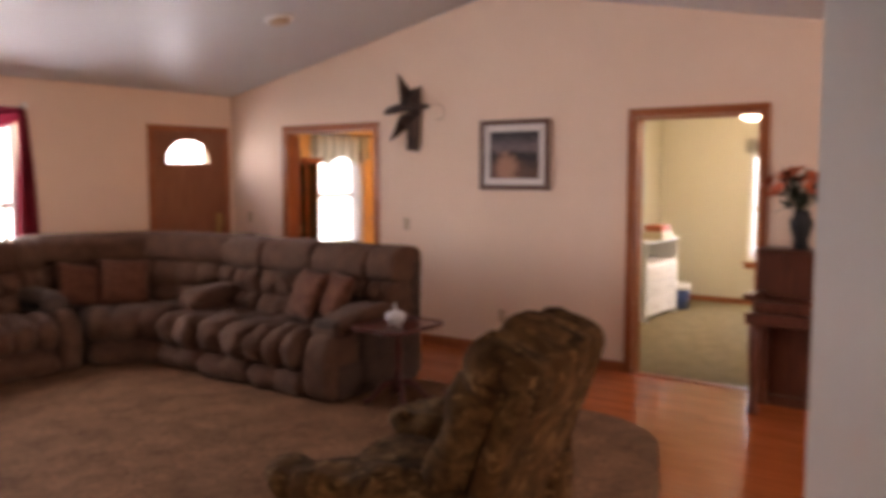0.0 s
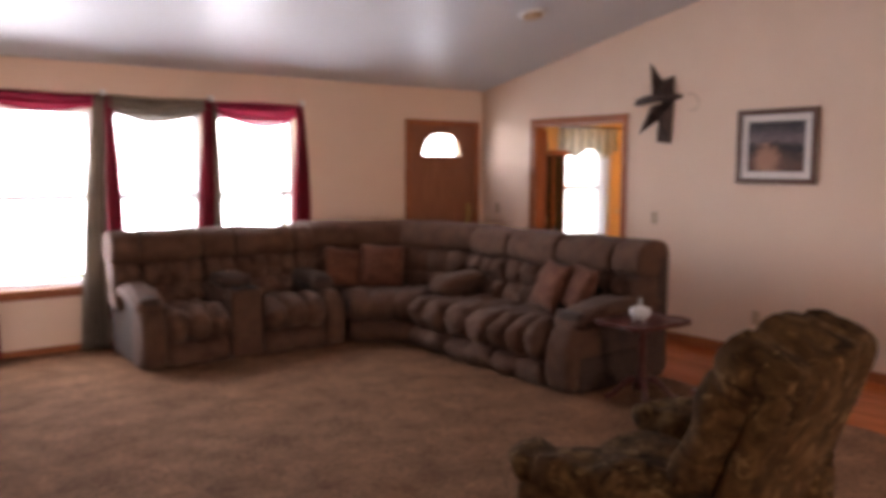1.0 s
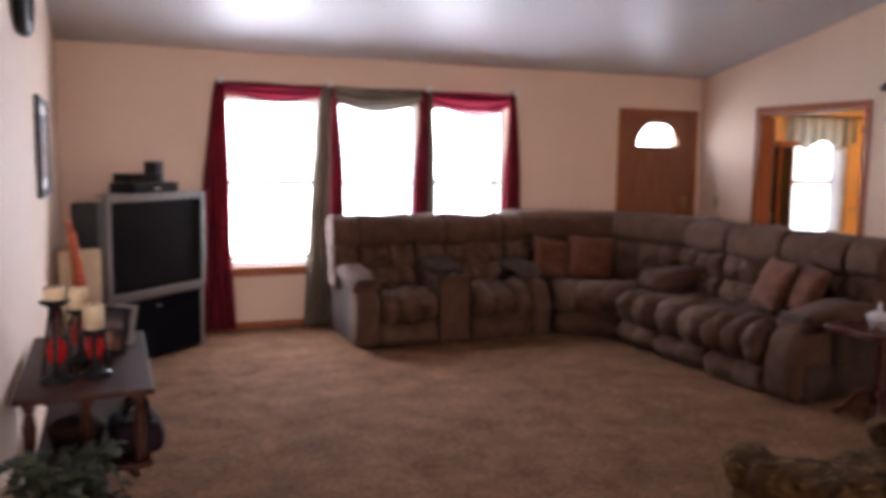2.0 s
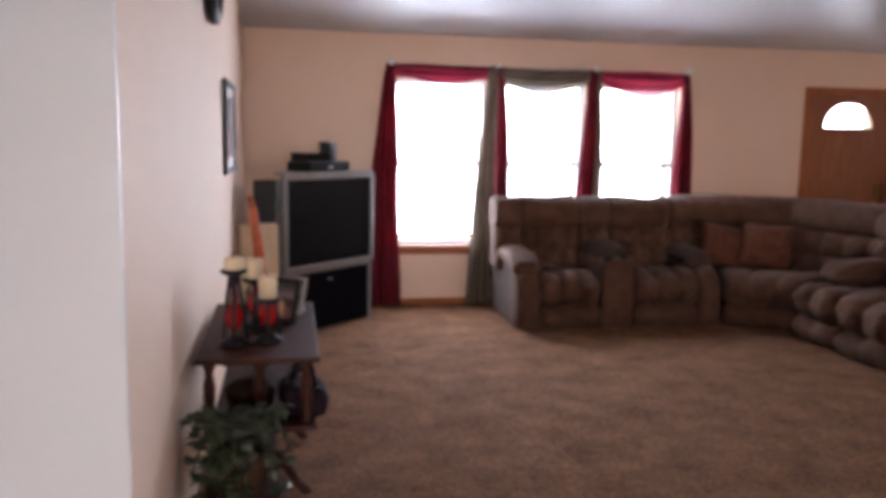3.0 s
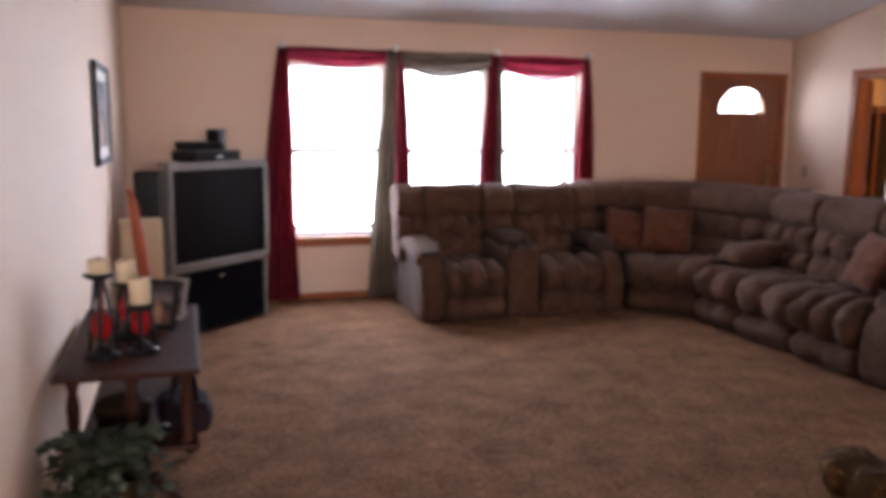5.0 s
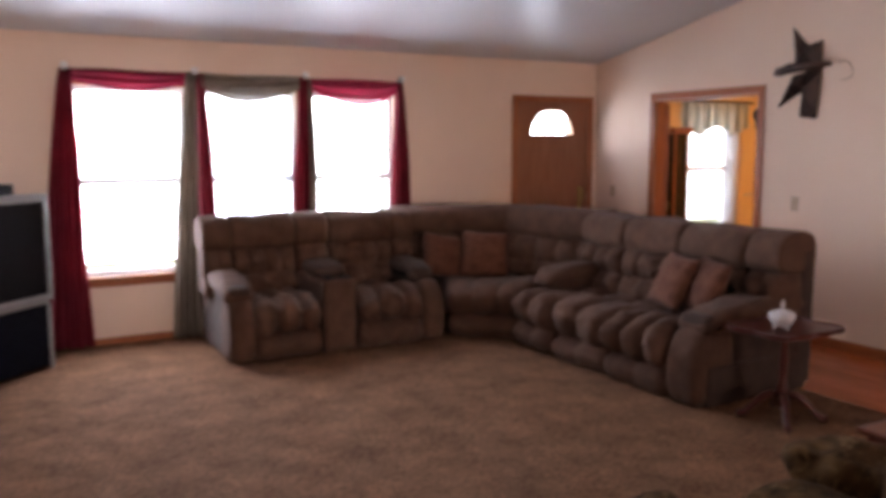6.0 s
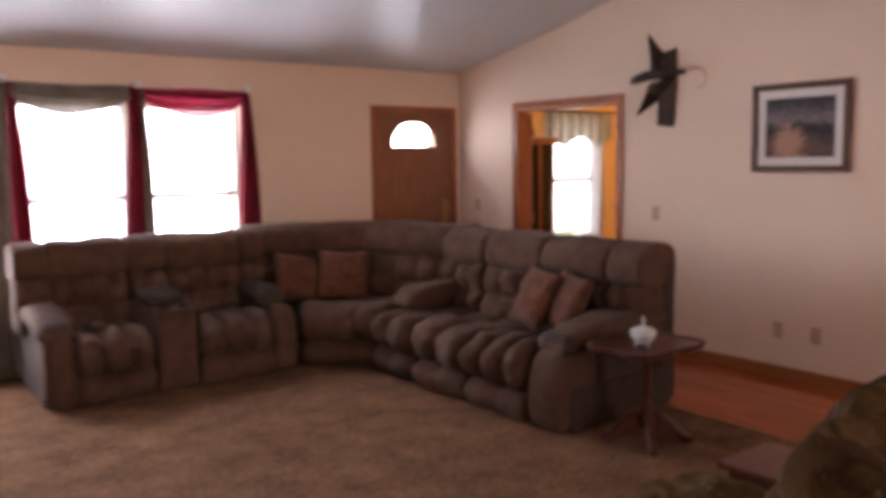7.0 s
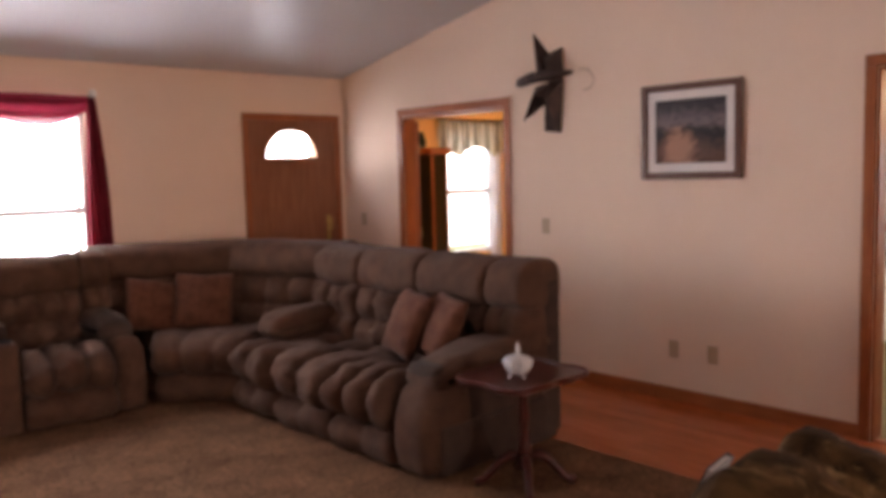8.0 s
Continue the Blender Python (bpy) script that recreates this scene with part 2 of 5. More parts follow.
def art_material():
    """A muted landscape print: grey sky, dark hill, warm ochre ground."""
    m = bpy.data.materials.new("landscape_print")
    m.use_nodes = True
    nt = m.node_tree
    b = nt.nodes["Principled BSDF"]
    b.inputs["Roughness"].default_value = 0.5
    b.inputs["Specular IOR Level"].default_value = 0.2
    tc = nt.nodes.new("ShaderNodeTexCoord")
    sp = nt.nodes.new("ShaderNodeSeparateXYZ")
    nt.links.new(tc.outputs["Generated"], sp.inputs[0])
    n = nt.nodes.new("ShaderNodeTexNoise")
    n.inputs["Scale"].default_value, n.inputs["Detail"].default_value, n.inputs["Distortion"].default_value = 4.5, 4.0, 2.2
    nt.links.new(tc.outputs["Generated"], n.inputs["Vector"])
    ad = nt.nodes.new("ShaderNodeMath")
    ad.operation = 'MULTIPLY_ADD'
    ad.inputs[1].default_value, ad.inputs[2].default_value = 0.5, -0.25
    nt.links.new(n.outputs["Fac"], ad.inputs[0])
    sm = nt.nodes.new("ShaderNodeMath")
    nt.links.new(ad.outputs[0], sm.inputs[0])
    nt.links.new(sp.outputs["Z"], sm.inputs[1])
    r = nt.nodes.new("ShaderNodeValToRGB")
    cr = r.color_ramp
    cr.elements[0].position, cr.elements[0].color = 0.0, (0.10, 0.045, 0.03, 1)
    cr.elements[1].position, cr.elements[1].color = 1.0, (0.04, 0.033, 0.038, 1)
    for p, c in ((0.18, (0.13, 0.065, 0.05)), (0.32, (0.07, 0.040, 0.034)), (0.44, (0.018, 0.014, 0.016)), (0.54, (0.06, 0.045, 0.045)), (0.64, (0.20, 0.145, 0.145)), (0.76, (0.11, 0.085, 0.09)), (0.88, (0.05, 0.040, 0.046))):
        e = cr.elements.new(p)
        e.color = (*c, 1)
    nt.links.new(sm.outputs[0], r.inputs["Fac"])
    g = nt.nodes.new("ShaderNodeTexGradient")
    g.gradient_type = 'SPHERICAL'
    gm = nt.nodes.new("ShaderNodeMapping")
    gm.inputs["Location"].default_value, gm.inputs["Scale"].default_value = (-0.80, 0.0, -0.45), (2.3, 0.0, 1.9)
    nt.links.new(tc.outputs["Generated"], gm.inputs["Vector"])
    nt.links.new(gm.outputs[0], g.inputs["Vector"])
    sp2 = nt.nodes.new("ShaderNodeMath")
    sp2.operation = 'MULTIPLY_ADD'
    sp2.inputs[1].default_value = 0.9
    nt.links.new(n.outputs["Fac"], sp2.inputs[0])
    nt.links.new(g.outputs["Fac"], sp2.inputs[2])
    rr = nt.nodes.new("ShaderNodeMapRange")
    rr.inputs[1].default_value, rr.inputs[2].default_value = 0.74, 1.10
    nt.links.new(sp2.outputs[0], rr.inputs[0])
    mx = nt.nodes.new("ShaderNodeMix")
    mx.data_type = 'RGBA'
    mx.inputs[7].default_value = (0.42, 0.21, 0.135, 1)
    nt.links.new(rr.outputs[0], mx.inputs[0])
    nt.links.new(r.outputs["Color"], mx.inputs[6])
    nt.links.new(mx.outputs[2], b.inputs["Base Color"])
    return m


ART = art_material()


# ---- mesh helpers ----
def link(name, bm, material, parent=None, smooth=False, at=None):
    me = bpy.data.meshes.new(name)
    bmesh.ops.recalc_face_normals(bm, faces=bm.faces[:])
    bm.to_mesh(me)
    bm.free()
    me.materials.append(material)
    if smooth:
        for p in me.polygons:
            p.use_smooth = True
    o = new(name, me)
    if parent:
        o.parent = parent
    if at:
        o.location = at
    return o


def part(name, bm, material, parent, label="", smooth=False):
    o = link(name, bm, material, parent, smooth)
    if label:
        o["label"] = label
    return o


def thing(name, m, label, category, group=""):
    e = new(name)
    e.matrix_world = m
    e.empty_display_size = 0.1
    return tagged(e, label, category, group)


def box(x0, x1, y0, y1, z0, z1, bevel=0.0, bm=None, seg=2):
    own = bmesh.new()
    bmesh.ops.create_cube(own, size=1.0)
    for v in own.verts:
        v.co = Vector((x0 + (v.co.x + 0.5) * (x1 - x0), y0 + (v.co.y + 0.5) * (y1 - y0), z0 + (v.co.z + 0.5) * (z1 - z0)))
    if bevel:
        bmesh.ops.bevel(own, geom=own.edges[:], offset=bevel, segments=seg, affect='EDGES', profile=0.6)
    return merge(bm, own)


def merge(bm, own):
    if bm is None:
        return own
    me = bpy.data.meshes.new("joined")
    own.to_mesh(me)
    own.free()
    bm.from_mesh(me)
    bpy.data.meshes.remove(me)
    return bm


def lathe(profile, seg=24, at=(0, 0, 0), bm=None):
    """A turned solid from (radius, height) steps."""
    own = bmesh.new()
    rings = []
    for r, z in profile:
        rings.append([own.verts.new((at[0] + max(r, 0.0005) * math.cos(2 * math.pi * i / seg), at[1] + max(r, 0.0005) * math.sin(2 * math.pi * i / seg), at[2] + z)) for i in range(seg)])
    for a, b in zip(rings, rings[1:]):
        for i in range(seg):
            own.faces.new((a[i], a[(i + 1) % seg], b[(i + 1) % seg], b[i]))
    own.faces.new(rings[0][::-1])
    own.faces.new(rings[-1])
    return merge(bm, own)


def tube(points, radius, seg=8, bm=None):
    """A round bar along a line of points; radius may be one number or one a point."""
    own = bmesh.new()
    pts = [Vector(p) for p in points]
    rad = radius if isinstance(radius, (list, tuple)) else [radius] * len(pts)
    rings = []
    for i, p in enumerate(pts):
        d = (pts[min(i + 1, len(pts) - 1)] - pts[max(i - 1, 0)]).normalized()
        up = Vector((0, 0, 1)) if abs(d.z) < 0.9 else Vector((1, 0, 0))
        a = d.cross(up).normalized()
        b = d.cross(a).normalized()
        rings.append([own.verts.new(p + rad[i] * (a * math.cos(2 * math.pi * k / seg) + b * math.sin(2 * math.pi * k / seg))) for k in range(seg)])
    for a, b in zip(rings, rings[1:]):
        for k in range(seg):
            own.faces.new((a[k], a[(k + 1) % seg], b[(k + 1) % seg], b[k]))
    own.faces.new(rings[0][::-1])
    own.faces.new(rings[-1])
    return merge(bm, own)


def puff(cx, cy, cz, sx, sy, sz, k=0.55, n=12, tufts=(), along='x', depth=0.02, width=0.03, lump=0.012, seed=0, cross=(), bm=None):
    """A stuffed cushion: a rounded block with seams pressed into it at the given places along one axis."""
    own = bmesh.new()
    bmesh.ops.create_cube(own, size=2.0)
    bmesh.ops.subdivide_edges(own, edges=own.edges[:], cuts=n, use_grid_fill=True)
    ax = 'xyz'.index(along)
    half = (sx / 2, sy / 2, sz / 2)
    for v in own.verts:
        x, y, z = v.co
        s = Vector((x * math.sqrt(max(0, 1 - y * y / 2 - z * z / 2 + y * y * z * z / 3)), y * math.sqrt(max(0, 1 - x * x / 2 - z * z / 2 + x * x * z * z / 3)), z * math.sqrt(max(0, 1 - x * x / 2 - y * y / 2 + x * x * y * y / 3))))
        p = v.co.lerp(s, k)
        q = Vector((p.x * half[0], p.y * half[1], p.z * half[2]))
        nrm = Vector((s.x / half[0], s.y / half[1], s.z / half[2])).normalized()
        d = 0.0
        for t in tufts:
            d -= depth * math.exp(-((q[ax] - t) / width) ** 2)
        for ca, cp, cd, cw in cross:
            d -= cd * math.exp(-((q['xyz'.index(ca)] - cp) / cw) ** 2)
        d += lump * noise.noise(Vector((q.x * 5 + seed * 3.1, q.y * 5, q.z * 5 + seed)))
        d += 0.4 * lump * noise.noise(Vector((q.x * 14 + seed, q.y * 14, q.z * 14)))
        q += nrm * d
        v.co = q + Vector((cx, cy, cz))
    return merge(bm, own)


def turned(bm, m):
    bmesh.ops.transform(bm, matrix=m, verts=bm.verts[:])
    return bm


# ---- setting ----
RIDGE_Y, RIDGE_Z, EAVE_Z, BACK_Y, LEFT_X = -3.55, 3.155, 2.455, -9.2, -6.48
FLAT_Y = -7.05


def roof_z(y):
    """Height of the vault: up to the ridge, down again, then flat over the kitchen."""
    return RIDGE_Z - (RIDGE_Z - EAVE_Z) * min(1.0, abs(y - RIDGE_Y) / (RIDGE_Y - FLAT_Y if y < RIDGE_Y else -RIDGE_Y))


def wall(name, axis, at, thick, lo, hi, top, holes, material, label):
    """A wall along x or y with rectangular holes (lo, hi, bottom, top) that go through it; top is a height or a function of the place along it."""
    bm = bmesh.new()
    cuts = sorted({lo, hi, *[h for a in holes for h in a[:2]], *[k for k in (RIDGE_Y, FLAT_Y) if callable(top) and lo < k < hi]})
    up = top if callable(top) else (lambda s: top)

    def prism(a, b, za, zb0, zb1):
        q = []
        for s, z in ((a, za), (b, za), (b, zb1), (a, zb0)):
            for w in (at, at + thick):
                q.append(bm.verts.new((w, s, z) if axis == 'y' else (s, w, z)))
        f = bm.faces.new
        f((q[0], q[2], q[4], q[6])), f((q[1], q[3], q[5], q[7]))
        for i in range(4):
            j = (i + 1) % 4
            f((q[2 * i], q[2 * j], q[2 * j + 1], q[2 * i + 1]))

    for a, b in zip(cuts, cuts[1:]):
        mid = (a + b) / 2
        over = sorted([h for h in holes if h[0] <= mid <= h[1]], key=lambda h: h[2])
        z = 0.0
        for h in over:
            if h[2] > z + 1e-4:
                prism(a, b, z, h[2], h[2])
            z = h[3]
        prism(a, b, z, up(a), up(b))
    o = link(name, bm, material)
    return tagged(o, label, "wall", kind="structure")


WINS = ((-5.17, -4.30), (-4.20, -3.36), (-3.26, -2.41))
WIN_Z0, WIN_Z1 = 0.56, 2.07
wall("wall_north", 'x', 0.0, 0.16, -6.60, -0.002, EAVE_Z, [(a, b, WIN_Z0, WIN_Z1) for a, b in WINS] + [(-1.035, -0.105, 0.0, 2.055)], WALL, "pale warm beige painted wall with three windows")
wall("wall_study_north", 'x', 0.0, 0.16, 0.122, 4.3, EAVE_Z, [(1.27, 2.10, 0.62, 2.02)], WALL_STUDY, "yellow painted wall with a bright window")
wall("wall_east", 'y', 0.0, 0.06, BACK_Y, 0.16, roof_z, [(-2.125, -0.90, 0.0, 2.035), (-5.775, -4.835, 0.0, 2.035)], WALL, "pale warm beige gable wall with two doorways")
wall("wall_study_west", 'y', 0.062, 0.058, -3.02, 0.0, EAVE_Z, [(-2.125, -0.90, 0.0, 2.035)], WALL_STUDY, "yellow painted side of the partition wall")
wall("wall_bedroom_west", 'y', 0.062, 0.058, -8.0, -3.10, EAVE_Z, [(-5.775, -4.835, 0.0, 2.035)], WALL_BED, "pale green painted side of the partition wall")
wall("wall_between_rooms", 'x', -3.07, 0.04, 0.122, 4.3, EAVE_Z, [], WALL_STUDY, "yellow painted partition wall")
wall("wall_bedroom_north", 'x', -3.44, 0.10, 0.122, 4.1, EAVE_Z, [], WALL_BED, "pale green painted bedroom wall")
wall("wall_bedroom_east", 'y', 4.1, 0.14, -8.0, -3.34, EAVE_Z, [(-5.42, -4.56, 0.53, 1.84)], WALL_BED, "pale green painted bedroom wall with a window")
wall("wall_bedroom_south", 'x', -8.1, 0.1, 0.122, 4.1, EAVE_Z, [], WALL_BED, "pale green painted bedroom wall")
wall("wall_study_east", 'y', 4.3, 0.1, -3.1, 0.0, EAVE_Z, [], WALL_STUDY, "yellow painted wall")
NEAR_Y = -5.36
wall("wall_west", 'y', LEFT_X - 0.14, 0.14, NEAR_Y, 0.0, roof_z, [], WALL, "pale warm beige wall with a clock and picture")
wall("wall_hall", 'x', NEAR_Y - 0.012, 0.012, -9.0, LEFT_X + 0.002, roof_z(NEAR_Y), [], WALL_HALL, "white painted hall wall, bluish daylight tinted into its colour")
wall("wall_far_west", 'y', -9.1, 0.1, BACK_Y, NEAR_Y + 0.1, roof_z, [], WALL_HALL, "white painted wall")
# The opening from -2.9 to -1.5 is added for the fill lamp.
wall("wall_south", 'x', BACK_Y - 0.15, 0.15, -9.1, 0.0, EAVE_Z, [(-6.9, -5.5, 0.12, 2.05), (-2.9, -1.5, 0.85, 2.05)], WALL_HALL, "white painted wall with back window and added fill window")
wall("wall_partition", 'y', -3.62, 0.13, BACK_Y, -6.91, roof_z, [], WALL_HALL, "white painted partition wall end")


def ceiling():
    bm = bmesh.new()
    for pts in ([(-9.3, y0), (0.06, y0), (0.06, y1), (-9.3, y1)] for y0, y1 in ((0.16, 0.0), (0.0, RIDGE_Y), (RIDGE_Y, FLAT_Y), (FLAT_Y, BACK_Y - 0.16))):
        lo = [bm.verts.new((x, y, roof_z(y))) for x, y in pts]
        hi = [bm.verts.new((x, y, roof_z(y) + 0.15)) for x, y in pts]
        bm.faces.new(lo), bm.faces.new(hi)
        for i in range(4):
            j = (i + 1) % 4
            bm.faces.new((lo[i], lo[j], hi[j], hi[i]))
    tagged(link("ceiling", bm, CEIL), "glossy off-white vaulted ceiling", "ceiling", kind="structure")
    tagged(link("ceiling_rooms", box(0.062, 4.4, -8.1, 0.16, EAVE_Z + 0.003, EAVE_Z + 0.12), WHITE), "flat white ceiling of side rooms", "ceiling", kind="structure")


ceiling()
SUBFLOOR = mat("joint_dark", (0.10, 0.045, 0.025), rough=0.6)
tagged(link("floor", box(-9.1, 0.0, BACK_Y, 0.0, -0.12, -0.012), SUBFLOOR), "dark joints under glossy wood planks", "floor", kind="structure")
tagged(link("floor_bedroom", box(0.04, 4.1, -8.0, -3.34, -0.1, 0.006), CARPET_BED), "olive brown bedroom carpet", "carpet", kind="structure")
tagged(link("floor_study", box(0.04, 4.3, -3.03, 0.0, -0.1, 0.006), CARPET_BED), "brown carpet in the study", "carpet", kind="structure")
tagged(link("ground", box(-60, 60, 0.6, 90, -0.9, -0.7), GRASS), "pale sunlit lawn outside the windows", "lawn", kind="structure")


def carpet():
    """Fitted carpet with one rounded corner towards the wooden floor."""
    bm = bmesh.new()
    out = [(LEFT_X, 0.0), (LEFT_X, -6.2), (-3.0, -6.2), (-2.16, -5.92)]
    cx, cy, r = -1.87, -5.05, 0.70
    for i in range(13):
        a = radians(-62 + i * 62 / 12)
        out.append((cx + r * math.cos(a), cy + r * math.sin(a)))
    out += [(-1.17, -4.6), (-1.17, -3.6), (-1.17, 0.0)]
    lo = [bm.verts.new((x, y, -0.011)) for x, y in out]
    hi = [bm.verts.new((x, y, 0.006)) for x, y in out]
    bm.faces.new(hi), bm.faces.new(lo)
    for i in range(len(out)):
        j = (i + 1) % len(out)
        bm.faces.new((lo[i], lo[j], hi[j], hi[i]))
    tagged(link("carpet", bm, CARPET), "brown short-pile fitted carpet with rounded corner", "carpet", kind="structure")


carpet()


def trim_box(name, x0, x1, y0, y1, z0, z1, material, label, bevel=0.004):
    return tagged(link(name, box(x0, x1, y0, y1, z0, z1, bevel), material), label, "trim", kind="structure")


for y0, y1 in ((-0.825, -0.002), (-4.768, -2.20), (BACK_Y, -5.845)):
    trim_box("baseboard_east", -0.014, -0.001, y0, y1, -0.011, 0.085, OAK_H, "reddish oak baseboard")
BASE_X = wood("oak_base", (0.40, 0.120, 0.042), (0.27, 0.074, 0.026), rough=0.4, axis=0)
for x0, x1 in ((LEFT_X + 0.002, -1.10), (-0.045, -0.016)):
    trim_box("baseboard_north", x0, x1, -0.014, -0.001, 0.0, 0.06, BASE_X, "reddish oak baseboard")
trim_box("baseboard_west", LEFT_X + 0.001, LEFT_X + 0.014, NEAR_Y + 0.002, -0.016, 0.0, 0.06, OAK_H, "reddish oak baseboard")
trim_box("baseboard_bedroom", 4.086, 4.099, -7.9, -3.46, 0.006, 0.07, OAK_H, "dark oak baseboard")


def casing(name, y0, y1, top, label):
    """Oak casing and jamb round an opening in the gable wall; y0 < y1 are the outer edges."""
    w = 0.062
    for a, b in ((y0, y0 + w), (y1 - w, y1)):
        trim_box(name, -0.018, -0.001, a, b, -0.011, top - w - 0.001, OAK, label, 0.005)
    trim_box(name, -0.018, -0.001, y0, y1, top - w, top, OAK_H, label, 0.005)
    for a, b in ((y0 + w - 0.001, y0 + w + 0.016), (y1 - w - 0.016, y1 - w + 0.001)):
        trim_box(name + "_jamb", 0.0, 0.124, a + (0.004 if a == y0 + w - 0.001 else 0), b - (0 if a == y0 + w - 0.001 else 0.004), -0.011, top - w - 0.005, OAK, label, 0.002)
    trim_box(name + "_jamb", 0.0, 0.124, y0 + w + 0.02, y1 - w - 0.02, top - w - 0.022, top - w - 0.005, OAK_H, label, 0.002)


casing("trim_study", -2.19, -0.835, 2.10, "reddish oak door casing")
casing("trim_bedroom", -5.84, -4.77, 2.10, "reddish oak door casing")
trim_box("threshold_bedroom", -0.001, 0.06, -5.757, -4.852, -0.011, 0.009, OAK_H, "dark oak threshold strip")


def front_door():
    d = thing("door_1", pose(-0.57, 0.0, 0.0), "closed stained wooden front door with fanlight", "door")
    tagged(d, kind="structure")
    w = 0.055
    part("casing", box(-0.52, -0.52 + w, -0.020, -0.001, 0, 2.045, 0.005), OAK, d)
    part("casing", box(0.51 - w, 0.51, -0.020, -0.001, 0, 2.045, 0.005), OAK, d)
    part("casing", box(-0.52, 0.51, -0.020, -0.001, 2.046, 2.105, 0.005), BASE_X, d)
    # slab with a half-round light cut out of it
    bm = bmesh.new()
    cx, cz, r = -0.005, 1.705, 0.275
    n = 20
    arc = [(cx + r * math.cos(math.pi * i / n), cz + 0.96 * r * math.sin(math.pi * i / n)) for i in range(n + 1)]
    x0, x1, z0, z1 = -0.4655, 0.4655, 0.004, 2.056
    for y in (0.012, 0.055):
        q = [bm.verts.new((x, y, z)) for x, z in ((x0, z0), (x1, z0), (x1, cz), (x1, z1), (x0, z1), (x0, cz))]
        a = [bm.verts.new((x, y, z)) for x, z in arc]
        bm.faces.new((q[0], q[1], q[2], a[0], a[-1], q[5]))
        half = n // 2
        top = bm.verts.new((cx, y, z1))
        bm.faces.new([q[2], q[3], top] + a[half::-1])
        bm.faces.new([top, q[4], q[5]] + a[:half - 1:-1])
    part("slab", bm, DOORWOOD, d)
    g = bmesh.new()
    vs = [g.verts.new((x, 0.03, z)) for x, z in arc]
    ws = [g.verts.new((x, 0.034, z)) for x, z in arc]
    g.faces.new(vs), g.faces.new(ws)
    pane = part("pane", g, PANE, d, "half-round glass light")
    pane.visible_shadow = False
    rim = tube([(x * 1.0, 0.012, z) for x, z in arc] + [(arc[0][0], 0.012, arc[0][1])], 0.013, 8)
    part("light_frame", rim, DOORWOOD, d)
    for px in (-0.22, 0.21):
        part("panel", box(px - 0.16, px + 0.16, 0.004, 0.013, 0.18, 0.78, 0.006), DOORWOOD, d)
    part("handle_plate", box(0.345, 0.385, 0.0, 0.012, 0.93, 1.16, 0.006), BRASS, d, "brass handle set")
    part("lever", tube([(0.365, 0.0, 1.02), (0.365, -0.05, 1.03), (0.36, -0.058, 1.08), (0.362, -0.045, 1.13), (0.365, 0.0, 1.14)], 0.010), BRASS, d)


front_door()


def window(name, x0, x1, z0, z1, y, label, sill=True, cased=True):
    w = thing(name, pose((x0 + x1) / 2, y, z0), label, "window")
    tagged(w, kind="structure")
    hw, hh = (x1 - x0) / 2, z1 - z0
    f = 0.045
    for a, b, c, d2 in ((-hw + 0.001, -hw + f, 0.001, hh - 0.001), (hw - f, hw - 0.001, 0.001, hh - 0.001)):
        part("window_frame", box(a, b, 0.06, 0.12, c, d2, 0.004), VINYL, w)
    part("window_frame", box(-hw + f, hw - f, 0.06, 0.12, 0.001, f, 0.004), VINYL, w)
    part("window_frame", box(-hw + f, hw - f, 0.06, 0.12, hh - f, hh - 0.001, 0.004), VINYL, w)
    part("meeting_rail", box(-hw + f, hw - f, 0.055, 0.10, hh * 0.5 - 0.029, hh * 0.5 + 0.029, 0.006), VINYL, w)
    for a, b in ((f, hh * 0.5 - 0.029), (hh * 0.5 + 0.029, hh - f)):
        p = part("pane", box(-hw + f, hw - f, 0.085, 0.089, a, b), PANE, w)
        p.visible_shadow = False
    if sill:
        part("window_sill", box(-hw - 0.05, hw + 0.05, -0.035, 0.06, -0.022, -0.001, 0.005), BASE_X, w, "reddish oak sill")
        part("apron", box(-hw - 0.03, hw + 0.03, -0.016, -0.001, -0.085, -0.023, 0.004), BASE_X, w)
    if sill and cased:
        part("window_frame", box(-hw - 0.05, -hw - 0.002, -0.016, -0.001, 0.0, hh + 0.05, 0.004), OAK, w)
        part("window_frame", box(hw + 0.002, hw + 0.05, -0.016, -0.001, 0.0, hh + 0.05, 0.004), OAK, w)
        part("window_frame", box(-hw - 0.002, hw + 0.002, -0.016, -0.001, hh + 0.002, hh + 0.05, 0.004), BASE_X, w)
    return w


for i, (a, b) in enumerate(WINS):
    window("window_%d" % (i + 1), a, b, WIN_Z0, WIN_Z1, 0.0, "white vinyl sash window with oak sill, overexposed")

def blinds(x0, x1, z0, z1, y):
    b = thing("mini_blind", pose((x0 + x1) / 2, y, z0), "white mini blind with open slats", "blind")
    w = (x1 - x0) / 2 - 0.012
    h = z1 - z0
    part("head_rail", box(-w, w, 0.0, 0.028, h - 0.03, h - 0.004, 0.002), VINYL, b)
    part("bottom_rail", box(-w, w, 0.004, 0.024, 0.012, 0.024, 0.002), VINYL, b)
    sl = turned(box(-w, w, -0.012, 0.012, -0.0006, 0.0006), pose(0, 0.014, 0, 12))
    me = bpy.data.meshes.new("slat")
    sl.to_mesh(me)
    sl.free()
    me.materials.append(VINYL)
    z = 0.05
    while z < h - 0.04:
        o = new("slat", me)
        o.parent = b
        o.location = (0, 0, z)
        z += 0.024
    for x in (-w * 0.7, w * 0.7):
        part("cord", tube([(x, 0.014, 0.02), (x, 0.014, h - 0.03)], 0.0012, 5), VINYL, b)


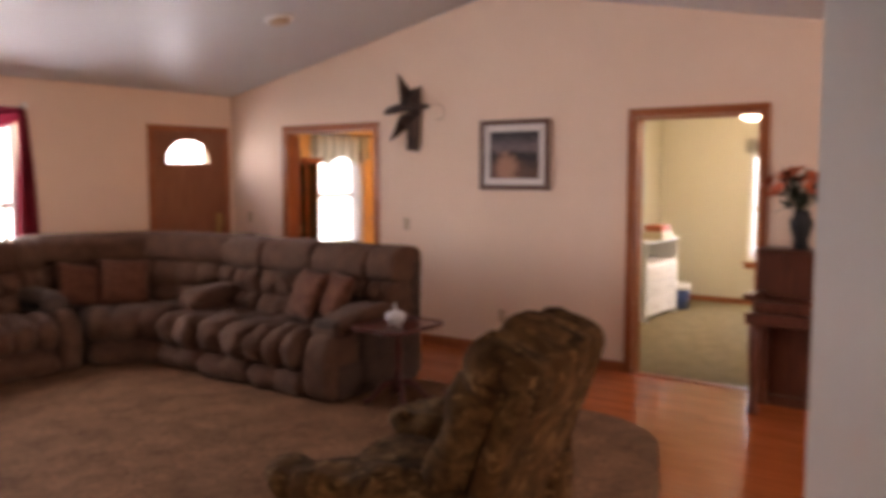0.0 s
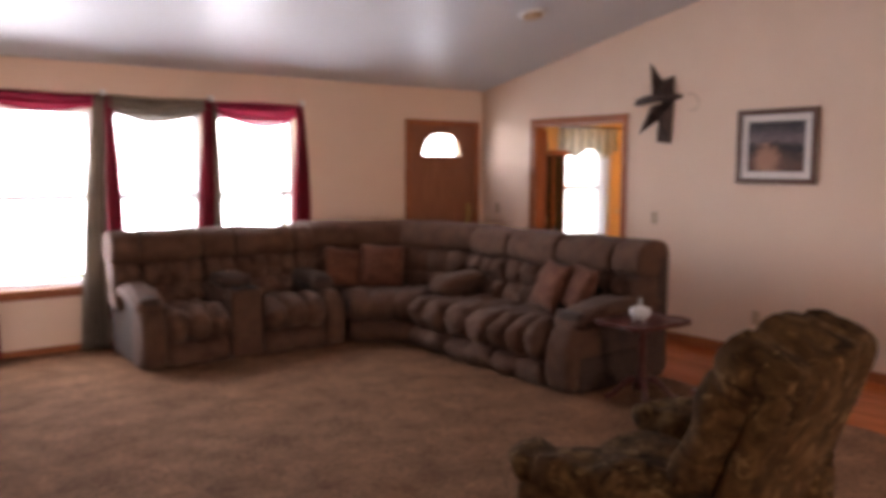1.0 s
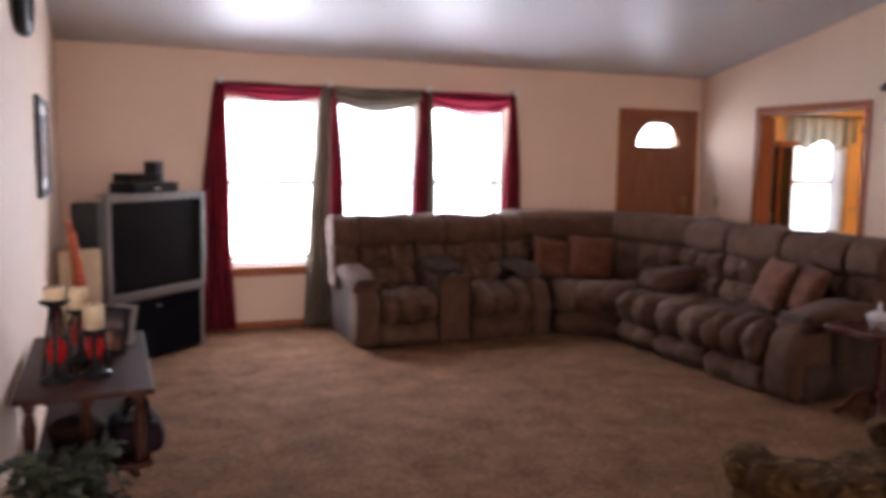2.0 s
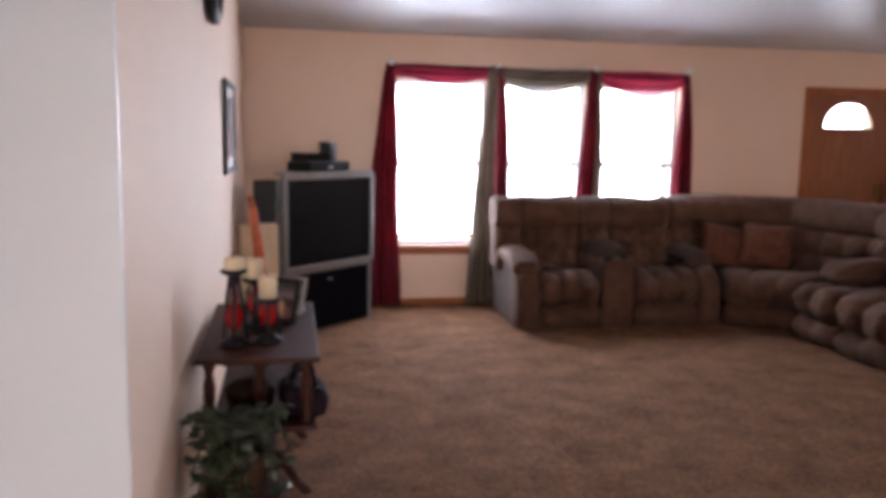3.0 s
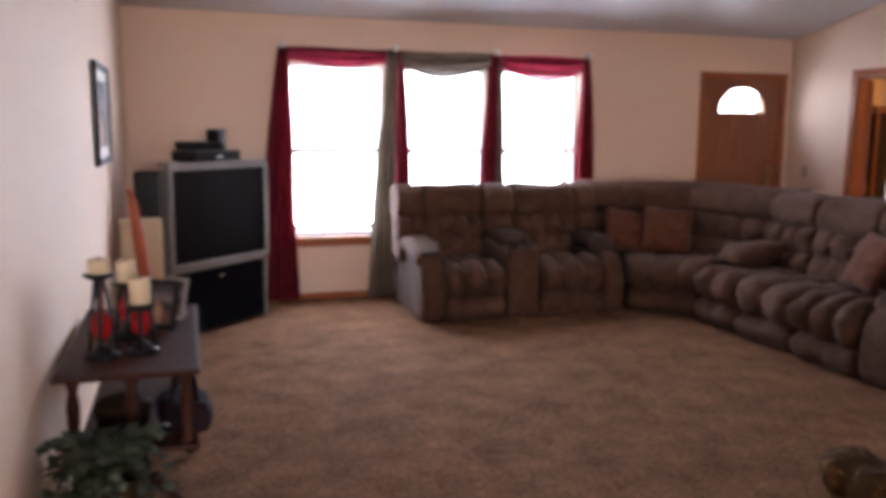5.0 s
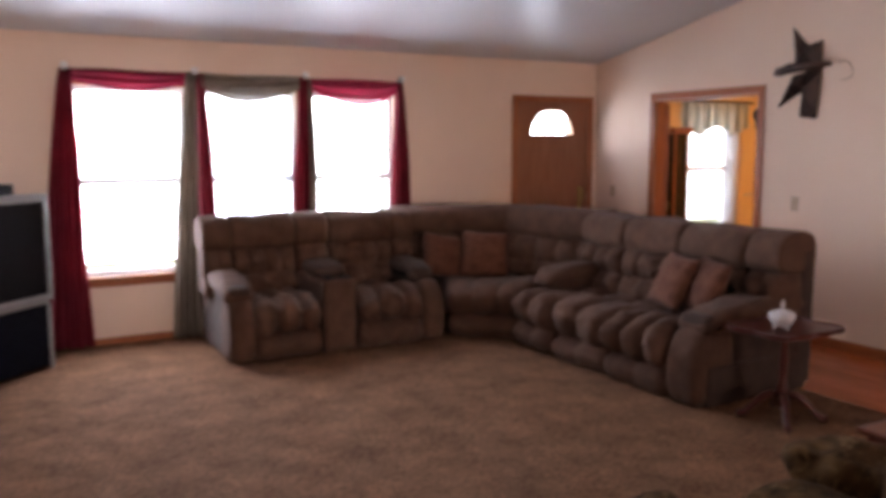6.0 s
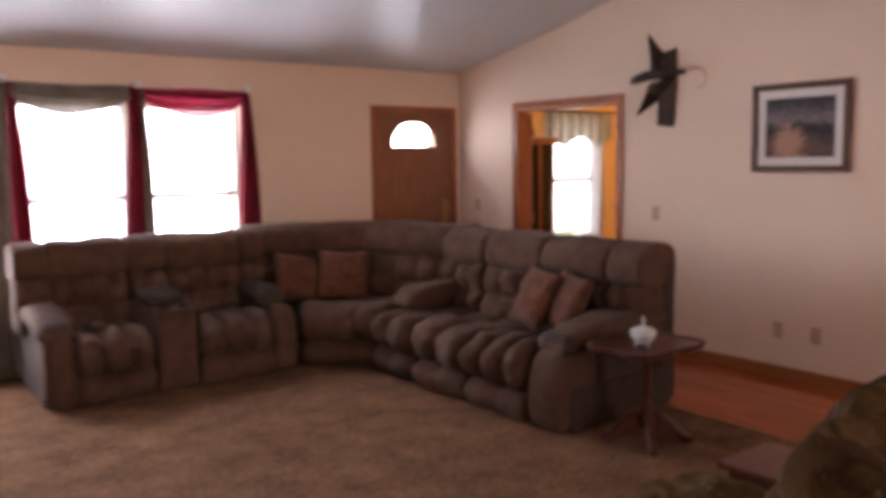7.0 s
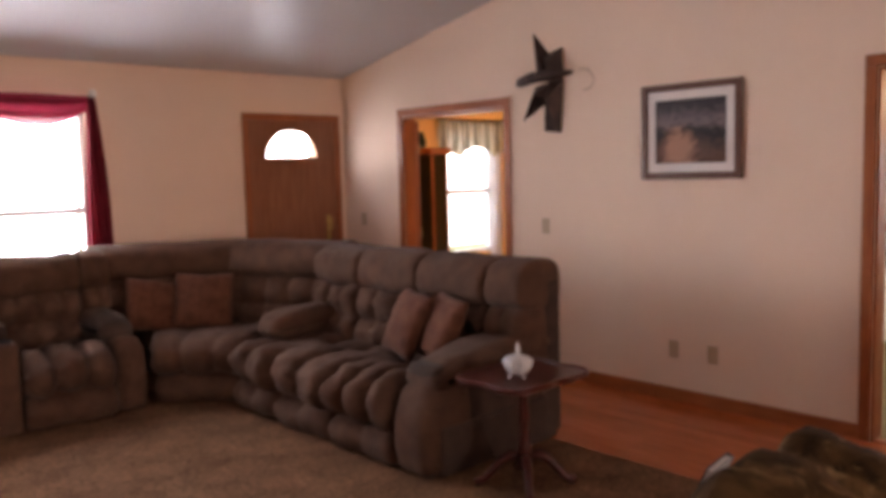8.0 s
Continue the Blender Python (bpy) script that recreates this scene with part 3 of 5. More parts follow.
blinds(WINS[1][0], WINS[1][1], WIN_Z0, WIN_Z1, 0.02)
window("window_4", 1.27, 2.10, 0.62, 2.02, 0.0, "white sash window in the yellow room", sill=False)
bw = window("window_5", -0.43, 0.43, 0.53, 1.84, 0.0, "bedroom window with dark sill", cased=False)
bw.matrix_world = pose(4.1, -4.99, 0.53, 0, 0, -90)
# Out of view; glazed almost to the floor so low light gets in.
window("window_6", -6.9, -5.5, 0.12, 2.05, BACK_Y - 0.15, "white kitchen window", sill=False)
# Added out of view, only to let the fill lamp in.
window("window_7", -2.9, -1.5, 0.85, 2.05, BACK_Y - 0.15, "added white window for fill light", sill=False)


# ---- curtains ----
def hanging(name, top0, top1, bot0, bot1, z_top, z_bot, y, material, label, folds=5, depth=0.03, swell=0.0, scallop=0.0):
    """A gathered curtain length from z_top to z_bot; its edges run from top to bottom places."""
    bm = bmesh.new()
    nu, nv = folds * 8, 22
    grid = []
    for side in (0, 1):
        g = []
        for j in range(nv + 1):
            v = j / nv
            e = v ** 0.7
            a, b = top0 + (bot0 - top0) * e, top1 + (bot1 - top1) * e
            row = []
            for i in range(nu + 1):
                u = i / nu
                x = a + (b - a) * u + 0.006 * math.sin(9 * v + 5 * u)
                d = depth * (0.35 + 0.65 * v) * math.sin(2 * math.pi * folds * u + 0.9 * math.sin(3.1 * v)) + 0.4 * depth * math.sin(2 * math.pi * folds * 0.43 * u + 2)
                z = z_top + (z_bot + scallop * (abs(math.cos(2 * math.pi * u)) ** 1.5) - z_top) * v
                row.append(bm.verts.new((x, y + d - swell * math.sin(math.pi * v) + 0.0025 * side, z)))
            g.append(row)
        grid.append(g)
    for g in grid:
        for j in range(nv):
            for i in range(nu):
                bm.faces.new((g[j][i], g[j][i + 1], g[j + 1][i + 1], g[j + 1][i]))
    f, k = grid
    for j in range(nv):
        bm.faces.new((f[j][0], f[j + 1][0], k[j + 1][0], k[j][0]))
        bm.faces.new((f[j][nu], f[j + 1][nu], k[j + 1][nu], k[j][nu]))
    for i in range(nu):
        bm.faces.new((f[0][i], f[0][i + 1], k[0][i + 1], k[0][i]))
        bm.faces.new((f[nv][i], f[nv][i + 1], k[nv][i + 1], k[nv][i]))
    return tagged(link(name, bm, material, smooth=True), label, "curtain")


def swag(name, x0, x1, z, drop, y, material, label, seed=0):
    """Scarf drape slung between two holders, with sagging folds."""
    bm = bmesh.new()
    nu, nv = 28, 18
    for side in (0, 1):
        g = []
        for j in range(nv + 1):
            v = j / nv
            row = []
            for i in range(nu + 1):
                u = i / nu
                s = 4 * u * (1 - u)
                top = 0.004 * math.sin(7 * u + seed)
                zz = z + top - 0.085 * v - s * drop * v ** 1.15 * (0.92 + 0.10 * math.sin(4 * u + seed))
                d = 0.018 * math.sin(v * 15 + seed + 1.5 * s) * (0.3 + s) + 0.05 * s * v
                row.append(bm.verts.new((x0 + (x1 - x0) * (u + 0.015 * math.sin(9 * v) * (1 - s)), y - d + 0.0025 * side, zz)))
            g.append(row)
        for j in range(nv):
            for i in range(nu):
                bm.faces.new((g[j][i], g[j][i + 1], g[j + 1][i + 1], g[j + 1][i]))
    return tagged(link(name, bm, material, smooth=True), label, "curtain")


CUR = (-5.21, -4.25, -3.31, -2.39)
CY = -0.085
for c in CUR:
    h = thing("curtain_holder", pose(c, 0, 2.18), "small white scarf holder on the wall", "bracket", "curtain holders")
    part("arm", tube([(0, -0.002, 0), (0, -0.06, 0.005), (0, -0.10, 0.02)], 0.011), WHITE, h)
    part("knob", lathe([(0.0, -0.032), (0.024, -0.022), (0.030, 0.0), (0.024, 0.022), (0.0, 0.032)], 14, (0, -0.125, 0.02)), WHITE, h, smooth=True)
swag("scarf_valance", CUR[0] + 0.02, CUR[1] - 0.02, 2.185, 0.075, CY, REDSCARF, "dark red sheer scarf valance", 0)
swag("scarf_valance", CUR[1] + 0.02, CUR[2] - 0.02, 2.185, 0.17, CY, OLIVESCARF, "olive beige sheer scarf valance", 2)
swag("scarf_valance", CUR[2] + 0.02, CUR[3] - 0.02, 2.185, 0.18, CY, REDSCARF, "dark red sheer scarf valance", 4)
hanging("curtain", -5.24, -5.16, -5.46, -5.10, 2.19, 0.02, CY, REDCLOTH, "dark red sheer curtain reaching the floor", 5)
hanging("curtain", -4.31, -4.23, -4.50, -4.26, 2.19, 0.02, CY - 0.03, OLIVECLOTH, "olive beige sheer curtain reaching the floor", 4)
hanging("curtain", -4.24, -4.17, -4.25, -4.06, 2.18, 0.25, CY - 0.005, REDCLOTH, "dark red sheer curtain behind the sofa", 3)
hanging("curtain", -3.36, -3.28, -3.47, -3.28, 2.19, 0.25, CY - 0.01, REDCLOTH, "dark red sheer curtain behind the sofa", 3)
hanging("curtain", -3.30, -3.24, -3.29, -3.17, 2.18, 0.25, CY, OLIVECLOTH, "olive beige sheer curtain behind the sofa", 3)
hanging("curtain", -2.43, -2.36, -2.50, -2.24, 2.18, 0.25, CY, REDCLOTH, "dark red sheer curtain behind the sofa", 4)


# ---- sectional sofa ----
def curve_through(pts, m):
    """A closed smooth line through the points; every point is (y, z, weight)."""
    n, out = len(pts), []
    for i in range(n):
        a, b, c, d = (pts[(i + k - 1) % n] for k in range(4))
        for q in range(m):
            t = q / m
            out.append(tuple(0.5 * (2 * b[k] + (c[k] - a[k]) * t + (2 * a[k] - 5 * b[k] + 4 * c[k] - d[k]) * t * t + (3 * b[k] - a[k] - 3 * c[k] + d[k]) * t ** 3) for k in range(3)))
    return out


def upholster(section, x0, x1, channels=1, depth=0.0, rounding=0.05, lump=0.008, seed=0, widen=0.0, per=9, m=5):
    """A stuffed piece: a side section (y, z, weight) run from x0 to x1, pinched at its ends and along the stitched channels where the weight is high."""
    line = curve_through(section, m)
    n = len(line)
    area2 = sum(line[i][0] * line[(i + 1) % n][1] - line[(i + 1) % n][0] * line[i][1] for i in range(n))
    flip = 1 if area2 > 0 else -1
    normals = []
    for i in range(n):
        p, q = line[i - 1], line[(i + 1) % n]
        d = Vector((q[0] - p[0], q[1] - p[1]))
        d = d.normalized() if d.length > 1e-6 else Vector((1, 0))
        normals.append((d.y * flip, -d.x * flip))
    w = x1 - x0
    us = [0.0, 0.006, 0.02, 0.045, 0.08]
    steps = max(4, per * channels)
    us = us + [0.08 + 0.84 * (k + 1) / steps for k in range(steps - 1)] + [1 - u for u in us[::-1]]
    y_front = min(p[0] for p in section)
    bm = bmesh.new()
    rings = []
    for u in us:
        edge = min(u, 1 - u) * w
        k = max(0.0, 1 - edge / rounding) if rounding else 0.0
        pinch = rounding * (1 - math.sqrt(max(0.0, 1 - k * k)))
        f = (u * channels) % 1.0
        wander = 0.10 * math.sin(seed * 1.7 + 5.0 * u)
        seam = abs(2 * min(1.0, max(0.0, f + wander * f * (1 - f))) - 1) ** 3.2 if channels > 1 else 0.0
        ring = []
        for (y, z, g), (ny, nz) in zip(line, normals):
            x = x0 + w * u
            soft = lump * (noise.noise(Vector((x * 5 + seed * 3.1, y * 5, z * 5 + seed))) + 0.5 * noise.noise(Vector((x * 13 + seed, y * 13, z * 13))))
            off = soft - pinch - depth * seam * max(0.0, g)
            mid = (x0 + x1) / 2
            ring.append(bm.verts.new((mid + (x - mid) * (1 + widen * (y - y_front)), y + ny * off, z + nz * off)))
        rings.append(ring)
    for a, b in zip(rings, rings[1:]):
        for i in range(n):
            bm.faces.new((a[i], a[(i + 1) % n], b[(i + 1) % n], b[i]))
    bm.faces.new(rings[0]), bm.faces.new(rings[-1])
    return bm


HEAD = [(-0.03, 0.80, 0), (-0.02, 0.92, 0), (-0.05, 1.015, 0.3), (-0.14, 1.045, 1), (-0.25, 1.035, 1), (-0.325, 0.985, 1), (-0.355, 0.90, 1), (-0.345, 0.82, 1), (-0.29, 0.775, 0.6), (-0.15, 0.77, 0)]
BACK = [(-0.14, 0.42, 0), (-0.12, 0.62, 0), (-0.14, 0.79, 0), (-0.27, 0.80, 0.3), (-0.345, 0.755, 1), (-0.375, 0.68, 1), (-0.36, 0.61, 0.9), (-0.345, 0.585, 0.4), (-0.385, 0.55, 0.8), (-0.41, 0.49, 0.6), (-0.37, 0.42, 0.2)]
SEAT = [(-0.28, 0.28, 0), (-0.27, 0.42, 0), (-0.40, 0.46, 0.4), (-0.56, 0.455, 0.7), (-0.76, 0.475, 1), (-0.92, 0.46, 1), (-1.01, 0.39, 1), (-1.02, 0.29, 1), (-0.955, 0.21, 1), (-0.80, 0.195, 0.2)]
FOOT = [(-0.72, 0.02, 0), (-0.72, 0.24, 0), (-0.84, 0.235, 0.2), (-0.92, 0.20, 1), (-0.98, 0.125, 1), (-0.965, 0.045, 1), (-0.90, 0.008, 0.3)]
ARM_FRONT = [(-0.66, 0.015, 0), (-0.66, 0.46, 0), (-0.80, 0.50, 0), (-0.905, 0.455, 0), (-0.965, 0.34, 0), (-0.98, 0.20, 0), (-0.955, 0.05, 0), (-0.89, 0.008, 0)]
ARM_PAD = [(-0.12, 0.52, 0), (-0.11, 0.62, 0), (-0.25, 0.65, 0), (-0.50, 0.635, 0), (-0.72, 0.60, 0), (-0.85, 0.54, 0), (-0.885, 0.475, 0), (-0.83, 0.44, 0), (-0.65, 0.475, 0), (-0.40, 0.505, 0)]
SHORT_PAD = [(-0.20, 0.47, 0), (-0.20, 0.60, 0), (-0.35, 0.645, 0), (-0.58, 0.635, 0), (-0.74, 0.60, 0), (-0.80, 0.53, 0), (-0.76, 0.465, 0), (-0.50, 0.45, 0)]


def stitched(s, name, section, x0, x1, m, channels=1, depth=0.0, rounding=0.05, seed=0, label="", lump=0.008, widen=0.0, material=None):
    return part(name, turned(upholster(section, x0, x1, channels, depth, rounding, lump, seed, widen), m), material or SOFA, s, label, smooth=True)


def seat_unit(s, x0, x1, m, seed, lobes=3, depth=0.085):
    """One seat in the run's own axes: x along the run, front towards -y, back at y = 0."""
    stitched(s, "seat_cushion", SEAT, x0 - 0.004, x1 + 0.004, m, lobes, depth, 0.085, seed, lump=0.036)
    stitched(s, "footrest_panel", FOOT, x0 - 0.002, x1 + 0.002, m, 2, 0.016, 0.06, seed + 1, lump=0.022)
    stitched(s, "back_cushion", BACK, x0 - 0.004, x1 + 0.004, m, lobes + 1, 0.034, 0.055, seed + 2, lump=0.036)
    stitched(s, "headrest", HEAD, x0 + 0.001, x1 - 0.001, m, 1, 0.0, 0.04, seed + 3, lump=0.020)


def end_back(s, x0, x1, m, seed):
    """The narrow piece of the back behind an arm or a console."""
    stitched(s, "back_cushion", BACK, x0, x1, m, 2, 0.02, 0.045, seed, lump=0.014)
    stitched(s, "headrest", HEAD, x0 + 0.001, x1 - 0.001, m, 1, 0.0, 0.03, seed + 1, lump=0.010)


def arm(s, x0, x1, m, seed):
    part("arm_panel", turned(box(x0 + 0.012, x1 - 0.012, -0.88, -0.03, 0.008, 0.57, 0.05, seg=4), m), SOFA_D, s, "arm panel in the darker sofa tone", smooth=True)
    stitched(s, "arm_front", ARM_FRONT, x0, x1, m, 1, 0.0, 0.07, seed, lump=0.014)
    stitched(s, "arm_pad", ARM_PAD, x0 - 0.02, x1 + 0.02, m, 1, 0.0, 0.06, seed + 1, lump=0.014)


def shell(s, x0, x1, m):
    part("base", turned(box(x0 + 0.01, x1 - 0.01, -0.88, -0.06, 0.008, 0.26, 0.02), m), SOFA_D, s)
    part("back_panel", turned(box(x0 + 0.005, x1 - 0.005, -0.16, -0.02, 0.04, 0.95, 0.04, seg=3), m), SOFA_D, s, "plain back in the darker sofa tone")


def loveseat():
    s = thing("reclining_loveseat", pose(-4.375, -0.21, 0), "grey-brown plush reclining loveseat with centre console", "sofa", "sectional sofa sections")
    I = Matrix.Diagonal((0.976, 1, 1, 1))
    shell(s, 0.09, 1.93, I)
    arm(s, 0.085, 0.285, I, 3)
    end_back(s, 0.04, 0.278, I, 4)
    seat_unit(s, 0.28, 0.82, I, 5)
    seat_unit(s, 1.12, 1.71, I, 9)
    # console with storage lid and cup holders
    part("console", turned(upholster([(-0.20, 0.03, 0), (-0.20, 0.54, 0), (-0.60, 0.56, 0), (-0.90, 0.56, 0), (-0.93, 0.53, 0), (-0.935, 0.30, 0), (-0.925, 0.05, 0), (-0.88, 0.02, 0)], 0.825, 1.115, 1, 0.0, 0.03, 0.008, 12), I), SOFA, s, smooth=True)
    part("piping", turned(tube([(0.845, -0.30, 0.553), (0.845, -0.90, 0.566), (0.865, -0.922, 0.566), (1.075, -0.922, 0.566), (1.095, -0.90, 0.566), (1.095, -0.30, 0.553)], 0.009, 8), I), SOFA, s, smooth=True)
    part("console_lid", turned(puff(0, 0, 0, 0.285, 0.44, 0.11, 0.5, 10, seed=13), pose(0.97, -0.48, 0.615, 4)), SOFA_D, s, "dark padded console lid", smooth=True)
    for x in (0.905, 1.035):
        part("cup_holder", lathe([(0.042, 0.0), (0.046, 0.0), (0.046, 0.012), (0.036, 0.012), (0.034, 0.0)], 18, (x, -0.80, 0.566)), BLACK, s)
    end_back(s, 0.825, 1.115, I, 15)
    # short arm towards the corner
    stitched(s, "arm_front", ARM_FRONT, 1.715, 1.90, I, 1, 0.0, 0.06, 21, lump=0.014)
    stitched(s, "arm_pad", SHORT_PAD, 1.66, 1.90, I, 1, 0.0, 0.08, 22, "greyer arm pad", lump=0.012, material=SOFA_D)
    end_back(s, 1.712, 1.925, I, 24)


def long_sofa():
    s = thing("reclining_sofa", pose(-1.06, -1.54, 0), "grey-brown plush reclining sofa with padded arms", "sofa", "sectional sofa sections")
    R = pose(0, 0, 0, 0, 0, -90) @ Matrix.Diagonal((1, 1.10, 1, 1))
    shell(s, 0.0, 2.02, R)
    for i, (x0, x1, lobes) in enumerate(((0.02, 0.55, 2), (0.55, 1.15, 2), (1.15, 1.735, 3))):
        seat_unit(s, x0, x1, R, 40 + 5 * i, lobes, 0.06)
    stitched(s, "arm_pad", SHORT_PAD, 0.03, 0.27, R, 1, 0.0, 0.06, 33, lump=0.014)
    arm(s, 1.735, 2.0, R, 60)
    end_back(s, 1.738, 2.015, R, 62)


def wedge():
    """Corner section whose back turns through a quarter round."""
    s = thing("corner_wedge_sofa", pose(-2.48, -1.56, 0), "grey-brown plush corner wedge sofa section", "sofa", "sectional sofa sections")
    r_out = 1.40
    n = 2
    for i in range(n):
        mid = radians(90 - 90 * (i + 0.5) / n)
        m = pose(r_out * math.cos(mid), r_out * math.sin(mid), 0, 0, 0, math.degrees(mid) - 90)
        w = r_out * math.tan(radians(45 / n)) * 1.0
        stitched(s, "headrest", HEAD, -w, w, m @ pose(0, 0, 0.012), 1, 0.0, 0.03, 70 + i, lump=0.012)
        stitched(s, "back_cushion", BACK, -w * 0.93, w * 0.93, m, 5, 0.03, 0.05, 74 + i, lump=0.018)
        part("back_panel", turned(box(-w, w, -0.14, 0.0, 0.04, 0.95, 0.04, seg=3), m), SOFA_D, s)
    m = pose(0, 0, 0, 0, 0, -45)
    d = 1.30
    part("base", turned(upholster([(0.50, 0.02, 0), (1.20, 0.02, 0), (1.20, 0.30, 0), (0.50, 0.30, 0)], -0.30, 0.30, 1, 0, 0.01, 0, 0, 1.0), m), SOFA_D, s)
    corner_seat = [(d + y * 1.0 if y < -0.5 else d + 0.15 + y, z, g) for y, z, g in SEAT]
    stitched(s, "seat_cushion", corner_seat, -0.315, 0.315, m, 3, 0.045, 0.06, 80, lump=0.018, widen=1.1)
    stitched(s, "footrest_panel", [(d + y, z, g) for y, z, g in FOOT], -0.31, 0.31, m, 2, 0.006, 0.05, 82, lump=0.012)


loveseat()
wedge()
long_sofa()


def throw_pillow(x, y, z, rx, ry, rz, size, seed, label):
    bm = bmesh.new()
    n = 14
    for side in (1, -1):
        g = []
        for i in range(n + 1):
            row = []
            for j in range(n + 1):
                u, v = 2 * i / n - 1, 2 * j / n - 1
                e = max(0.0, (1 - u * u)) ** 0.42 * max(0.0, (1 - v * v)) ** 0.42
                h = 0.075 * e + 0.008 * noise.noise(Vector((u * 3 + seed, v * 3, side))) * e
                pinch = 1 - 0.07 * (1 - abs(u)) * (abs(v) ** 3) - 0.07 * (1 - abs(v)) * (abs(u) ** 3)
                row.append(bm.verts.new((u * size / 2 * pinch, side * h, v * size / 2 * pinch)))
            g.append(row)
        for i in range(n):
            for j in range(n):
                bm.faces.new((g[i][j], g[i + 1][j], g[i + 1][j + 1], g[i][j + 1]))
    bmesh.ops.remove_doubles(bm, verts=bm.verts[:], dist=0.0005)
    o = link("throw_pillow", bm, PILLOW, smooth=True)
    o.matrix_world = pose(x, y, z, rx, ry, rz)
    return tagged(o, label, "pillow", "throw pillows on the sofa")


throw_pillow(-1.64, -2.85, 0.66, -24, 3, -107, 0.40, 1, "rust brown throw pillow leaning on the sofa back")
throw_pillow(-1.61, -3.11, 0.66, -24, 4, -110, 0.39, 2, "rust brown throw pillow against the sofa arm")
throw_pillow(-2.26, -0.68, 0.625, -24, 12, -6, 0.40, 3, "rust brown throw pillow on the corner wedge")
throw_pillow(-1.93, -0.84, 0.635, -26, 3, -30, 0.44, 4, "rust brown throw pillow on the corner wedge")


# ---- pedestal tea table with candy dish ----
def tea_table():
    t = thing("pedestal_table", pose(-1.79, -3.89, 0.006), "dark red cherry pedestal table with shaped rim", "table")
    top = 0.535
    bm = bmesh.new()
    n = 96
    ring = []
    for lev, k in ((-0.006, 0.955), (0.0, 0.985), (0.010, 1.0), (0.020, 0.995), (0.026, 0.975), (0.025, 0.955), (0.015, 0.935)):
        row = []
        for i in range(n):
            a = 2 * math.pi * i / n
            ca, sa = math.cos(a), math.sin(a)
            r = 1.0 / ((abs(ca) / 0.285) ** 7 + (abs(sa) / 0.225) ** 7) ** (1 / 7)
            # ogee sides: shallow hollows next to each corner
            r *= 1 - 0.035 * math.cos(8 * a) * abs(math.cos(2 * a))
            row.append(bm.verts.new((r * k * ca, r * k * sa, top + lev)))
        ring.append(row)
    for a, b in zip(ring, ring[1:]):
        for i in range(n):
            bm.faces.new((a[i], a[(i + 1) % n], b[(i + 1) % n], b[i]))
    bm.faces.new(ring[0]), bm.faces.new(ring[-1])
    part("tabletop", bm, CHERRY, t)
    part("pedestal", lathe([(0.012, 0.07), (0.030, 0.09), (0.036, 0.15), (0.034, 0.20), (0.024, 0.225), (0.020, 0.28), (0.027, 0.34), (0.023, 0.40), (0.018, 0.46), (0.026, 0.505), (0.085, 0.518), (0.085, 0.529)], 20), CHERRY, t, smooth=True)
    for k in range(4):
        a = radians(-42) + k * math.pi / 2
        c, q = math.cos(a), math.sin(a)
        pts = [(0.02, 0.14), (0.07, 0.15), (0.115, 0.125), (0.16, 0.075), (0.20, 0.032), (0.245, 0.016)]
        part("leg", tube([(r * c, r * q, z) for r, z in pts], [0.024, 0.026, 0.023, 0.019, 0.018, 0.021], 10), CHERRY, t, smooth=True)


tea_table()


def candy_dish():
    d = thing("candy_dish", pose(-1.86, -3.92, 0.557) @ Matrix.Scale(0.84, 4), "frosted white glass candy dish with pointed lid", "dish")

    def ribs(bm):
        for v in bm.verts:
            k = 1 + 0.07 * math.cos(9 * math.atan2(v.co.y, v.co.x))
            v.co.x, v.co.y = v.co.x * k, v.co.y * k
        return bm

    part("bowl", ribs(lathe([(0.03, 0.022), (0.045, 0.028), (0.068, 0.048), (0.080, 0.075), (0.083, 0.088), (0.074, 0.09)], 54)), FROST, d, smooth=True)
    part("lid", ribs(lathe([(0.084, 0.092), (0.080, 0.105), (0.058, 0.122), (0.03, 0.132), (0.012, 0.14), (0.008, 0.152), (0.014, 0.164), (0.010, 0.178), (0.003, 0.205)], 54)), FROST, d, smooth=True)
    for k in range(3):
        a = 2 * math.pi * k / 3 + 0.4
        part("foot", tube([(0.040 * math.cos(a), 0.040 * math.sin(a), 0.035), (0.054 * math.cos(a), 0.054 * math.sin(a), 0.0)], [0.013, 0.008], 8), FROST, d, smooth=True)


candy_dish()


